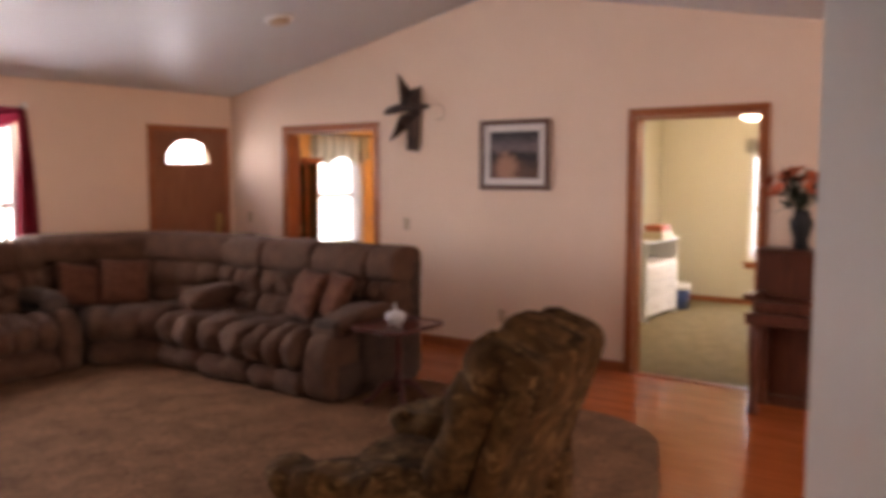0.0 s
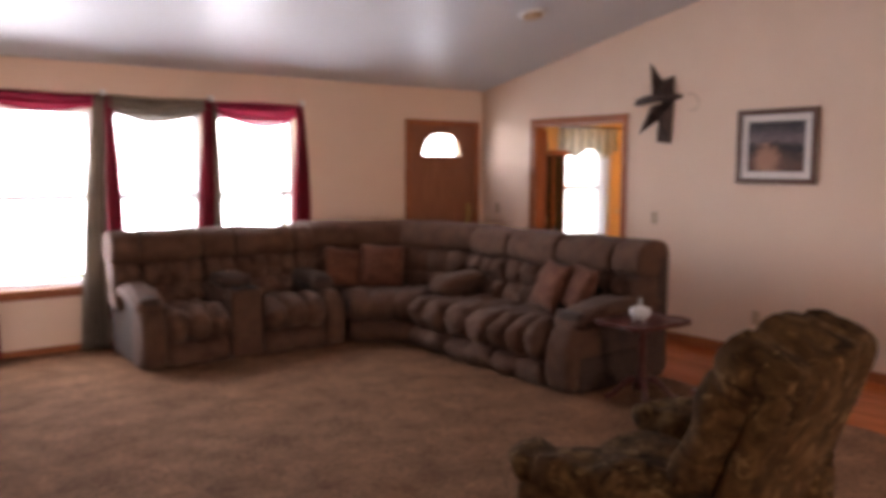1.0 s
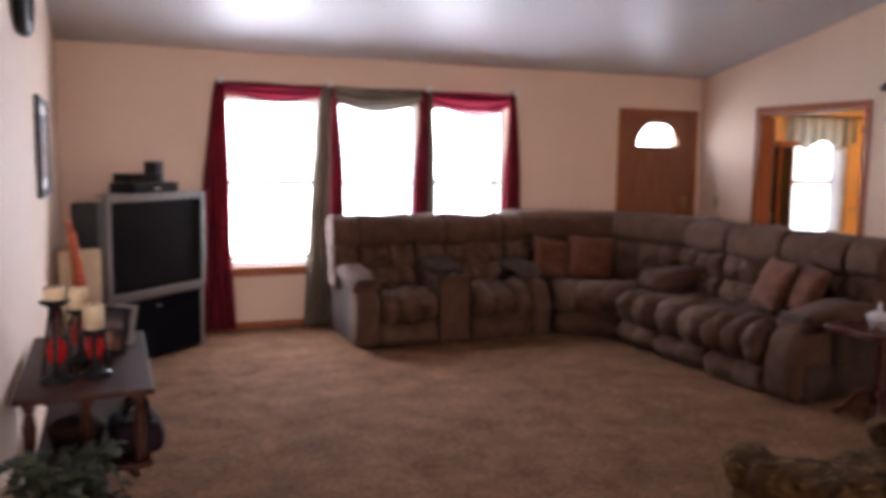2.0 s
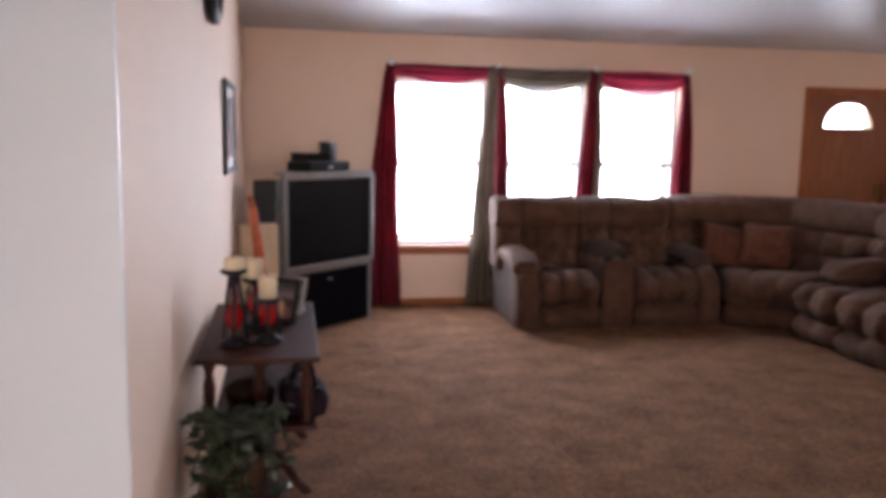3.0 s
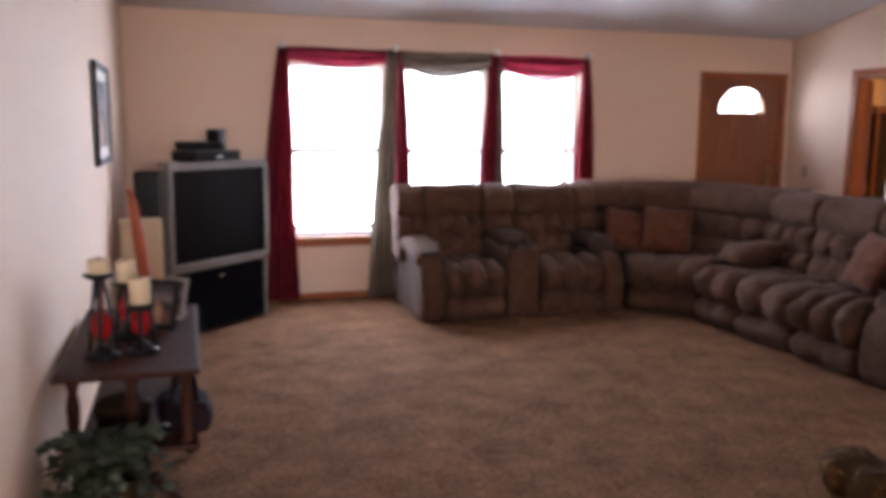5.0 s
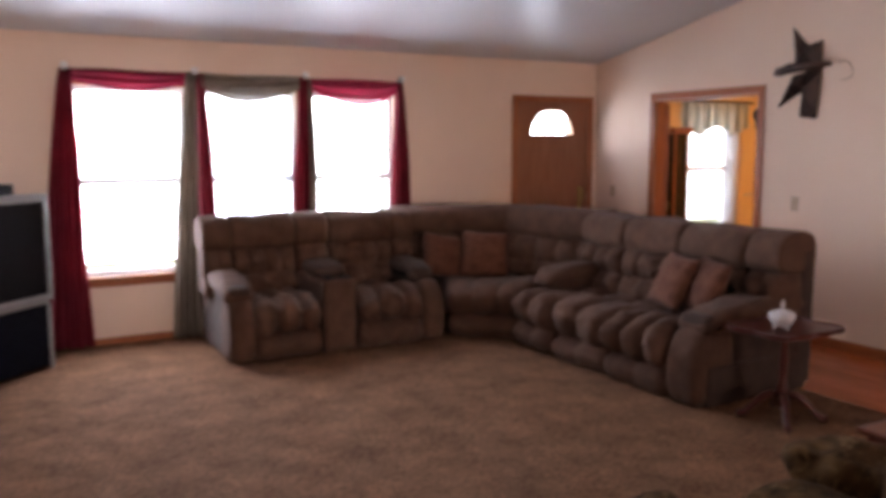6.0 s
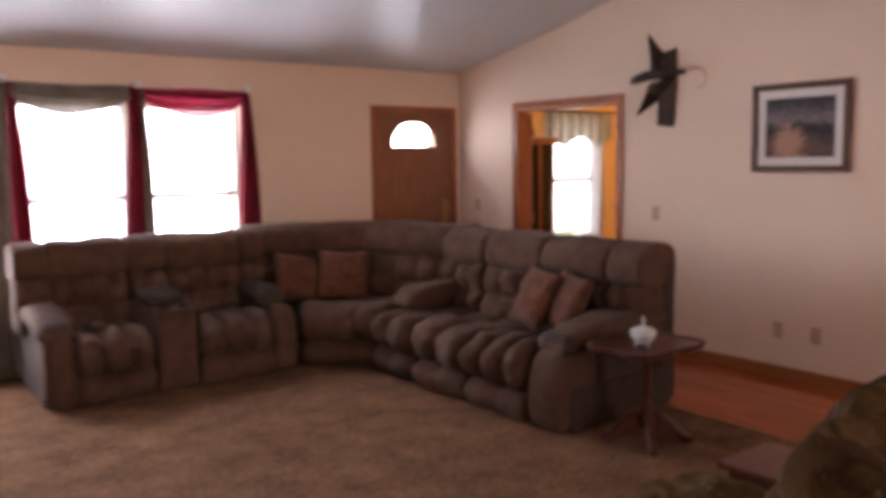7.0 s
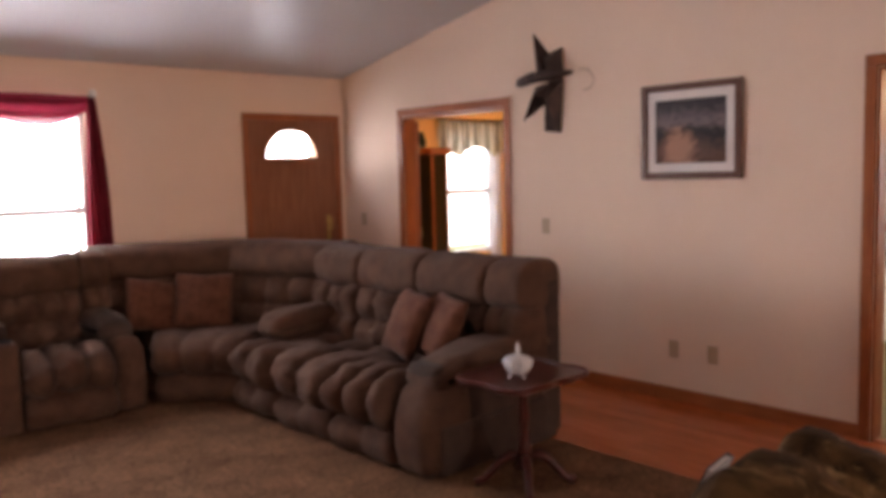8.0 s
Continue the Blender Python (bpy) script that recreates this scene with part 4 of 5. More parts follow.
# ---- camouflage recliner ----
def recliner():
    r = thing("recliner_chair", pose(-3.62, -5.58, 0.006, 0, 0, 8) @ Matrix.Diagonal((1.05, 0.96, 0.99, 1)), "overstuffed camouflage plush recliner armchair", "armchair")
    part("base", box(-0.36, 0.36, -0.34, 0.34, 0.0, 0.26, 0.03), CAMO, r)
    part("seat_cushion", puff(0, 0.08, 0.37, 0.56, 0.70, 0.24, 0.5, 12, (0.0,), 'x', 0.015, 0.05, 0.02, 90), CAMO, r, smooth=True)
    part("footrest_panel", puff(0, 0.42, 0.22, 0.56, 0.18, 0.34, 0.45, 10, seed=91), CAMO, r, smooth=True)
    for sx in (-1, 1):
        part("arm_panel", box(sx * 0.40 - 0.11, sx * 0.40 + 0.11, -0.40, 0.40, 0.02, 0.46, 0.06, seg=4), CAMO, r, smooth=True)
        part("arm_pad", puff(sx * 0.40, 0.03, 0.49, 0.25, 0.90, 0.18, 0.60, 16, (-0.25, 0.05, 0.3), 'y', 0.022, 0.05, 0.04, 92 + sx), CAMO, r, smooth=True)
    m = pose(0, -0.34, 0.62, 20)
    part("back_cushion", turned(puff(0, 0.06, -0.02, 0.82, 0.22, 0.72, 0.36, 16, (-0.16, 0.12), 'z', 0.02, 0.05, 0.035, 96), m), CAMO, r, smooth=True)
    part("back_shell", turned(box(-0.40, 0.40, -0.11, -0.02, -0.50, 0.36, 0.04, seg=3), m), CAMO, r, smooth=True)
    part("headrest", turned(puff(0, 0.02, 0.33, 0.86, 0.29, 0.25, 0.58, 18, (-0.16, 0.18), 'x', 0.022, 0.035, 0.035, 97), m), CAMO, r, smooth=True)


recliner()


def side_table():
    t = thing("small_side_table", pose(-2.89, -5.39, 0.006), "small reddish cherry side table beside the recliner", "table")
    part("tabletop", box(-0.15, 0.15, -0.21, 0.21, 0.545, 0.568, 0.010, seg=3), REDWOOD, t)
    part("apron", box(-0.125, 0.125, -0.18, 0.18, 0.49, 0.544, 0.006), REDWOOD, t)
    for x in (-0.11, 0.11):
        for y in (-0.165, 0.165):
            part("leg", lathe([(0.012, 0.0), (0.016, 0.03), (0.014, 0.1), (0.022, 0.3), (0.018, 0.36), (0.022, 0.40), (0.022, 0.489)], 12, (x, y, 0)), REDWOOD, t, smooth=True)
    b = thing("notebook", pose(-2.99, -5.45, 0.575, 24, 0, 8), "pale grey notebook with dark edge leaning on the side table", "notebook")
    part("cover", box(-0.06, 0.06, -0.004, 0.0, 0.0, 0.30, 0.001), SILVER, b, "pale grey cover")
    part("pages", box(-0.058, 0.054, 0.0005, 0.010, 0.003, 0.296), MATBOARD, b)
    part("back_cover", box(-0.06, 0.06, 0.0105, 0.014, 0.0, 0.30, 0.001), BLACK, b)
    part("edge_strip", box(0.0605, 0.067, -0.004, 0.014, 0.0, 0.30, 0.001), BLACK, b, "dark edge")


side_table()


# ---- television corner ----
def rounded_prism(pts, z0, z1, bm=None):
    own = bmesh.new()
    lo = [own.verts.new((x, y, z0)) for x, y in pts]
    hi = [own.verts.new((x, y, z1)) for x, y in pts]
    own.faces.new(lo), own.faces.new(hi)
    for i in range(len(pts)):
        j = (i + 1) % len(pts)
        own.faces.new((lo[i], lo[j], hi[j], hi[i]))
    return merge(bm, own)


def television():
    ax, ay, bx, by = -6.12, -1.24, -5.42, -0.56
    ang = math.degrees(math.atan2(by - ay, bx - ax))
    w = math.hypot(bx - ax, by - ay) / 2 + 0.02
    t = thing("rear_projection_television", pose((ax + bx) / 2, (ay + by) / 2, 0.006, 0, 0, ang), "large silver rear-projection television with dark screen", "television")
    part("cabinet", rounded_prism([(-w + 0.01, 0.03), (w - 0.01, 0.03), (w - 0.02, 0.12), (0.20, 0.34), (-0.20, 0.34), (-w + 0.02, 0.12)], 0.02, 1.20), SILVER, t, "silver grey cabinet")
    f = 0.035
    part("bezel", box(-w, -w + f, -0.012, 0.03, 0.50, 1.245, 0.006), SILVER, t)
    part("bezel", box(w - f, w, -0.012, 0.03, 0.50, 1.245, 0.006), SILVER, t)
    part("bezel", box(-w + f, w - f, -0.012, 0.03, 1.205, 1.245, 0.006), SILVER, t)
    part("bezel", box(-w + f, w - f, -0.016, 0.03, 0.50, 0.545, 0.006), SILVER, t)
    part("screen", box(-w + f, w - f, 0.006, 0.028, 0.545, 1.205), SCREEN, t, "dark blank screen")
    part("lower_frame", box(-w, -w + f, 0.012, 0.03, 0.0, 0.48, 0.006), SILVER, t)
    part("lower_frame", box(w - f, w, 0.012, 0.03, 0.0, 0.48, 0.006), SILVER, t)
    part("speaker_panel", box(-w + f, w - f, 0.016, 0.03, 0.02, 0.47, 0.003), SPEAKERCLOTH, t, "black cloth speaker panel")
    part("badge", box(-0.02, 0.02, 0.010, 0.0155, 0.40, 0.412), SILVER, t)
    part("top", rounded_prism([(-w, -0.01), (w, -0.01), (w, 0.10), (0.2, 0.34), (-0.2, 0.34), (-w, 0.10)], 1.246, 1.256), SILVER, t)
    m = t.matrix_world
    top = 1.262

    def on_top(name, lx, ly, sx, sy, sz, label, cat, rz=0, z=top):
        o = thing(name, m @ pose(lx, ly, z, 0, 0, rz), label, cat)
        part("case", box(-sx / 2, sx / 2, -sy / 2, sy / 2, 0, sz, 0.004), BLACK, o)
        part("front_panel", box(-sx / 2 + 0.004, sx / 2 - 0.004, -sy / 2 - 0.005, -sy / 2, 0.006, sz - 0.006, 0.002), SCREEN, o)
        return o

    vc = on_top("video_recorder", 0.0, 0.13, 0.50, 0.22, 0.075, "black video recorder on the television", "recorder", 4)
    part("knob", box(-0.03, 0.03, -0.122, -0.116, 0.02, 0.04, 0.002), NICKEL, vc)
    on_top("cable_box", -0.05, 0.16, 0.28, 0.18, 0.065, "small black cable box on the video recorder", "receiver", -5, top + 0.076)
    on_top("small_speaker", 0.10, 0.13, 0.10, 0.10, 0.155, "small black satellite speaker on the recorder", "speaker", 8, top + 0.076)


television()


def floor_speaker():
    o = thing("speaker_stand", pose(-6.27, -1.27, 0.006), "slim black floor speaker beside the television", "speaker")
    part("base", lathe([(0.12, 0), (0.12, 0.015), (0.03, 0.025)], 20), BLACK, o)
    part("pole", lathe([(0.014, 0.02), (0.014, 0.86)], 12), BLACK, o)
    part("speaker_case", box(-0.085, 0.085, -0.07, 0.07, 0.86, 1.21, 0.03, seg=4), BLACK, o)


floor_speaker()


# ---- console table along the wall ----
TX0, TX1, TY0, TY1, TZ = -6.45, -5.98, -4.33, -3.26, 0.70


def console():
    t = thing("console_table", pose((TX0 + TX1) / 2, (TY0 + TY1) / 2, 0.006), "dark walnut console table on turned posts with scrolled feet", "table")
    hx, hy = (TX1 - TX0) / 2, (TY1 - TY0) / 2
    part("tabletop", box(-hx, hx, -hy, hy, TZ - 0.022, TZ, 0.008), DARKWOOD, t)
    for x in (-0.17, 0.17):
        part("apron", box(x - 0.008, x + 0.008, -hy + 0.06, hy - 0.06, TZ - 0.06, TZ - 0.023, 0.003), DARKWOOD, t)
    part("shelf", box(-hx + 0.05, hx - 0.01, -hy + 0.06, hy - 0.06, 0.385, 0.405, 0.006), DARKWOOD, t)
    post = [(0.020, 0.405), (0.026, 0.42), (0.016, 0.45), (0.022, 0.52), (0.024, 0.57), (0.015, 0.62), (0.024, 0.65), (0.024, TZ - 0.023)]
    for sy in (-1, 1):
        for x in (-0.185, 0.005, 0.185):
            part("post", lathe(post, 14, (x, sy * (hy - 0.10), 0)), DARKWOOD, t, smooth=True)
        y = -0.20 if sy < 0 else 0.44
        part("column", lathe([(0.05, 0.16), (0.036, 0.20), (0.030, 0.26), (0.045, 0.32), (0.030, 0.36), (0.05, 0.384)], 16, (0, y, 0)), DARKWOOD, t, smooth=True)
        for sx in (-1, 1):
            part("foot", tube([(sx * r, y + 0.01 * sy, z) for r, z in ((0.0, 0.17), (0.06, 0.19), (0.11, 0.13), (0.15, 0.06), (0.185, 0.022), (0.205, 0.03))], [0.030, 0.028, 0.023, 0.020, 0.021, 0.015], 10), DARKWOOD, t, smooth=True)


console()


def candle_holder(x, y, h, label, wax_h=0.085):
    c = thing("candle_holder", pose(x, y, TZ + 0.007), label, "candle holder", "candle holders on the console table")
    part("base", lathe([(0.060, 0.0), (0.062, 0.012), (0.030, 0.025), (0.018, 0.04)], 22), BLACK, c, smooth=True)
    part("glass_bulb", lathe([(0.010, 0.055), (0.030, 0.08), (0.036, 0.11), (0.032, 0.145), (0.014, 0.17), (0.009, h - 0.03)], 22), REDGLASS, c, "glossy red glass bulb", smooth=True)
    for k in range(3):
        a = 2 * math.pi * k / 3 + 0.5
        u, q = math.cos(a), math.sin(a)
        part("iron_rib", tube([(0.056 * u, 0.056 * q, 0.012), (0.047 * u, 0.047 * q, 0.09), (0.034 * u, 0.034 * q, 0.17), (0.014 * u, 0.014 * q, h - 0.02)], 0.008, 8), BLACK, c, smooth=True)
    part("drip_plate", lathe([(0.014, h - 0.03), (0.05, h - 0.012), (0.054, h - 0.004), (0.045, h)], 22), BLACK, c, smooth=True)
    k = part("candle", lathe([(0.037, h + 0.001), (0.038, h + wax_h - 0.006), (0.034, h + wax_h), (0.010, h + wax_h - 0.008)], 22), WAX, c, "cream pillar candle", smooth=True)
    part("wick", tube([(0, 0, h + wax_h - 0.01), (0.002, 0, h + wax_h + 0.012)], 0.002, 6), BLACK, k)


candle_holder(-6.31, -4.10, 0.305, "tall red and black candle holder with cream candle", 0.05)
candle_holder(-6.18, -4.06, 0.18, "short red and black candle holder with cream candle", 0.095)
candle_holder(-6.24, -3.82, 0.22, "red and black candle holder with cream candle", 0.085)


def picture_frame(name, m, w, h, rim, material, label, art, depth=0.02, board=0.0, stand=False):
    f = thing(name, m, label, "picture")
    for x0, x1, z0, z1 in ((-w / 2, -w / 2 + rim, 0, h), (w / 2 - rim, w / 2, 0, h), (-w / 2 + rim, w / 2 - rim, 0, rim), (-w / 2 + rim, w / 2 - rim, h - rim, h)):
        part("frame", box(x0, x1, -depth, -0.002, z0, z1, min(0.006, rim * 0.2)), material, f)
    if board:
        b = rim + board
        for x0, x1, z0, z1 in ((-w / 2 + rim, -w / 2 + b, rim, h - rim), (w / 2 - b, w / 2 - rim, rim, h - rim), (-w / 2 + b, w / 2 - b, rim, b), (-w / 2 + b, w / 2 - b, h - b, h - rim)):
            part("mat_board", box(x0, x1, -depth * 0.55, -0.003, z0, z1), MATBOARD, f, "pale mat board")
    b = rim + board
    part("print", box(-w / 2 + b, w / 2 - b, -depth * 0.4, -0.003, b, h - b), art, f, "muted landscape print")
    if stand:
        part("strut", tube([(0, 0, h * 0.7), (0, 0.09, 0.0)], 0.006, 6), material, f)
    return f


picture_frame("tabletop_picture_frame", pose(-6.13, -3.72, TZ + 0.007, -14, 0, -35), 0.15, 0.20, 0.02, BLACK, "black tabletop picture frame", ART, 0.016, 0, True)
picture_frame("tabletop_picture_frame", pose(-6.08, -3.55, TZ + 0.007, -14, 0, -45), 0.13, 0.18, 0.018, SILVER, "silver tabletop picture frame", ART, 0.016, 0, True)


def corner_clutter():
    o = thing("orange_umbrella", pose(-6.36, -1.66, 0.006), "folded orange umbrella leaning against the wall", "umbrella")
    part("canopy", tube([(0.11, 0, 0.10), (0.085, 0, 0.40), (0.055, 0, 0.75), (0.02, 0, 1.04)], [0.014, 0.040, 0.038, 0.026], 12), ORANGE, o, "folded orange cloth", smooth=True)
    part("tip", tube([(0.118, 0, 0.0), (0.11, 0, 0.10)], 0.007, 8), NICKEL, o)
    part("handle", tube([(0.02, 0, 1.04), (0.01, 0, 1.08), (-0.006, 0, 1.12)], 0.019, 10), ORANGE, o, smooth=True)
    b = thing("cardboard_box", pose(-6.31, -1.49, 0.006, 0, 0, 8), "tall pale cardboard box beside the television", "box")
    part("body", box(-0.13, 0.13, -0.07, 0.07, 0.0, 0.90, 0.004), WAX, b)
    part("flap", box(-0.13, 0.0, -0.068, 0.068, 0.901, 0.908, 0.001), WAX, b)
    part("flap", box(0.002, 0.13, -0.068, 0.068, 0.901, 0.908, 0.001), WAX, b)


corner_clutter()


def trailing_plant():
    """Ivy in a wicker pot on a low wooden stand."""
    st = thing("plant_stand", pose(-6.26, -4.53, 0.006), "low dark wooden plant stand with curved legs", "stand")
    part("top", lathe([(0.14, 0.24), (0.15, 0.25), (0.15, 0.265), (0.14, 0.27)], 24), DARKWOOD, st)
    for k in range(4):
        a = math.pi / 4 + k * math.pi / 2
        c, s = math.cos(a), math.sin(a)
        part("leg", tube([(0.11 * c, 0.11 * s, 0.245), (0.10 * c, 0.10 * s, 0.12), (0.15 * c, 0.15 * s, 0.03), (0.19 * c, 0.19 * s, 0.012)], [0.016, 0.014, 0.014, 0.016], 8), DARKWOOD, st, smooth=True)
    p = thing("potted_ivy", pose(-6.26, -4.53, 0.277), "trailing dark green ivy in a wicker pot", "plant")
    part("pot", lathe([(0.06, 0.0), (0.075, 0.03), (0.088, 0.13), (0.092, 0.15), (0.08, 0.15), (0.076, 0.13)], 22), SOIL, p, "brown wicker pot", smooth=True)
    rnd = random.Random(11)
    leaf = bmesh.new()
    pts = [(x * 0.82, y * 0.82, z) for x, y, z in ((0, 0, 0), (0.020, 0.012, 0.004), (0.030, 0.035, 0.0), (0.014, 0.040, 0.004), (0.0, 0.062, -0.004), (-0.014, 0.040, 0.004), (-0.030, 0.035, 0.0), (-0.020, 0.012, 0.004))]
    vs = [leaf.verts.new(q) for q in pts]
    mid = leaf.verts.new((0, 0.022, 0.008))
    for i in range(8):
        leaf.faces.new((vs[i], vs[(i + 1) % 8], mid))
    me = bpy.data.meshes.new("leaf")
    leaf.to_mesh(me)
    leaf.free()
    me.materials.append(LEAF)
    for v in range(46):
        a = rnd.uniform(0, 2 * math.pi)
        reach, drop = rnd.uniform(0.06, 0.165), rnd.uniform(-0.12, 0.55)
        pts = []
        for i in range(7):
            u = i / 6
            z = 0.15 + 0.16 * math.sin(min(1.0, u * 1.6) * math.pi / 2) - max(0, u - 0.35) * (drop + 0.12)
            pts.append(Vector((reach * u ** 0.7 * math.cos(a) + 0.02 * math.cos(a), reach * u ** 0.7 * math.sin(a) + 0.02 * math.sin(a), z)))
        part("vine", tube(pts, 0.0028, 5), LEAF, p)
        for i in range(1, 7):
            for k in range(2):
                o = new("leaf", me)
                o.parent = p
                o.matrix_local = Matrix.Translation(pts[i] + Vector((rnd.uniform(-0.02, 0.02), rnd.uniform(-0.02, 0.02), rnd.uniform(-0.015, 0.015)))) @ pose(0, 0, 0, rnd.uniform(-60, 30), rnd.uniform(-40, 40), rnd.uniform(0, 360))


trailing_plant()


def shelf_things():
    u = thing("handbag", pose(-6.04, -4.10, 0.412), "dark purple cloth handbag with two upright handles", "bag")
    part("body", puff(0, 0, 0.07, 0.20, 0.24, 0.14, 0.6, 12, (), 'x', 0.02, 0.05, 0.02, 7), DARKGREY, u, smooth=True)
    for y in (-0.05, 0.05):
        part("handle", tube([(-0.045, y, 0.125), (-0.035, y, 0.18), (0.0, y, 0.205), (0.035, y, 0.18), (0.045, y, 0.125)], 0.010, 8), DARKGREY, u, smooth=True)
    k = thing("wicker_basket", pose(-6.25, -4.12, 0.412), "low round brown wicker basket on the console shelf", "basket")
    bm = None
    for i in range(6):
        bm = lathe([(0.070 + 0.004 * i, 0.018 * i), (0.080 + 0.004 * i, 0.018 * i + 0.009), (0.070 + 0.004 * i, 0.018 * i + 0.018)], 22, bm=bm)
    part("body", bm, SOIL, k, smooth=True)
    part("lid", lathe([(0.098, 0.11), (0.102, 0.12), (0.07, 0.145), (0.0, 0.155)], 22), SOIL, k, "domed lid", smooth=True)


shelf_things()


# ---- on the walls ----
def wall_clock():
    c = thing("wall_clock", pose(LEFT_X + 0.002, -3.15, 2.30, 0, 0, 90), "round black wall clock", "clock")
    R = pose(0, 0, 0, 90)
    part("case", turned(lathe([(0.20, 0.0), (0.225, 0.02), (0.225, 0.05), (0.20, 0.065), (0.185, 0.05), (0.185, 0.03)], 40), R), BLACK, c, smooth=True)
    part("dial", turned(lathe([(0.18, 0.028), (0.18, 0.034)], 40), R), WHITE, c, "pale dial")
    part("hour_pointer", box(-0.006, 0.006, -0.042, -0.038, -0.02, 0.09), BLACK, c)
    part("minute_pointer", turned(box(-0.004, 0.004, -0.047, -0.043, -0.02, 0.14), pose(0, 0, 0, 0, 60, 0)), BLACK, c)


wall_clock()
picture_frame("wall_picture", pose(LEFT_X + 0.002, -1.97, 1.30, 0, 0, 90), 0.78, 0.57, 0.035, BLACK, "black framed picture on the wall", ART, 0.03, 0.06)
picture_frame("wall_picture", pose(-0.002, -3.73, 1.455, 0, 0, -90), 0.70, 0.605, 0.045, FRAMEWOOD, "dark wood framed landscape print with pale mat", ART, 0.028, 0.055)


def wall_star():
    s = thing("metal_wall_star", pose(-0.004, -2.60, 2.18, 0, 0, -90), "dark tin wall star with twig ring", "wall decoration")

    def blade(pts, ridge, name="blade"):
        bm = bmesh.new()
        v = [bm.verts.new((x, 0.0, z)) for x, z in pts]
        r = [bm.verts.new((x, -d, z)) for x, z, d in ridge]
        n = len(v)
        for i in range(n):
            j = (i + 1) % n
            k = min(range(len(r)), key=lambda q: (Vector(r[q].co) - (v[i].co + v[j].co) / 2).length)
            bm.faces.new((v[i], v[j], r[k]))
        bm.faces.new(v)
        part(name, bm, TIN, s)

    blade([(-0.17, 0.37), (-0.02, 0.20), (0.03, 0.0), (-0.14, 0.0), (-0.13, 0.20)], [(-0.07, 0.15, 0.09)])
    blade([(-0.07, 0.19), (0.11, 0.23), (0.12, 0.0), (-0.03, -0.02)], [(0.05, 0.10, 0.12)])
    blade([(-0.28, -0.28), (-0.15, -0.03), (0.02, 0.0), (0.0, -0.13)], [(-0.10, -0.10, 0.09)])
    blade([(-0.07, -0.36), (0.09, -0.38), (0.12, 0.0), (-0.02, 0.0), (-0.06, -0.16)], [(0.04, -0.15, 0.12)])
    part("spindle", tube([(-0.28, -0.06, -0.01), (-0.2, -0.11, 0.0), (-0.06, -0.14, 0.02), (0.1, -0.13, 0.03), (0.22, -0.10, 0.03), (0.26, -0.09, 0.03)], [0.012, 0.035, 0.04, 0.026, 0.022, 0.012], 10), TIN, s, smooth=True)
    part("twig_ring", tube([(0.32 + 0.08 * math.cos(radians(a)), -0.03 - 0.02 * math.sin(radians(a)), -0.02 + 0.07 * math.sin(radians(a))) for a in range(-110, 111, 11)], 0.004, 6), TWIG, s, "thin tan twig ring", smooth=True)


wall_star()


def plate(m, label, kind):
    p = thing("wall_plate", m, label, "switch" if kind == "switch" else "outlet")
    part("plate", box(-0.036, 0.036, -0.006, -0.001, -0.058, 0.058, 0.003), IVORY, p)
    if kind == "switch":
        part("toggle", box(-0.006, 0.006, -0.016, -0.005, -0.010, 0.012, 0.002), IVORY, p)
    else:
        for z in (-0.024, 0.024):
            part("socket", box(-0.016, 0.016, -0.009, -0.005, z - 0.014, z + 0.014, 0.004), IVORY, p)


plate(pose(0, -0.29, 1.12, 0, 0, -90), "ivory light switch on the wall", "switch")
plate(pose(0, -2.53, 1.12, 0, 0, -90), "ivory light switch on the wall", "switch")
plate(pose(0, -3.61, 0.34, 0, 0, -90), "ivory power outlet near the floor", "outlet")
plate(pose(0, -3.89, 0.34, 0, 0, -90), "ivory power outlet near the floor", "outlet")


def detector():
    y = -2.2
    d = thing("smoke_detector", pose(-1.28, y, roof_z(y) - 0.002) @ pose(0, 0, 0, -math.degrees(math.atan2(RIDGE_Z - EAVE_Z, -RIDGE_Y)) + 0), "round white ceiling smoke detector", "smoke detector")
    part("base", lathe([(0.115, 0.0), (0.118, -0.014), (0.09, -0.02)], 28), WHITE, d, smooth=True)
    part("cover", lathe([(0.085, -0.02), (0.078, -0.042), (0.05, -0.050)], 28), IVORY, d, smooth=True)


detector()


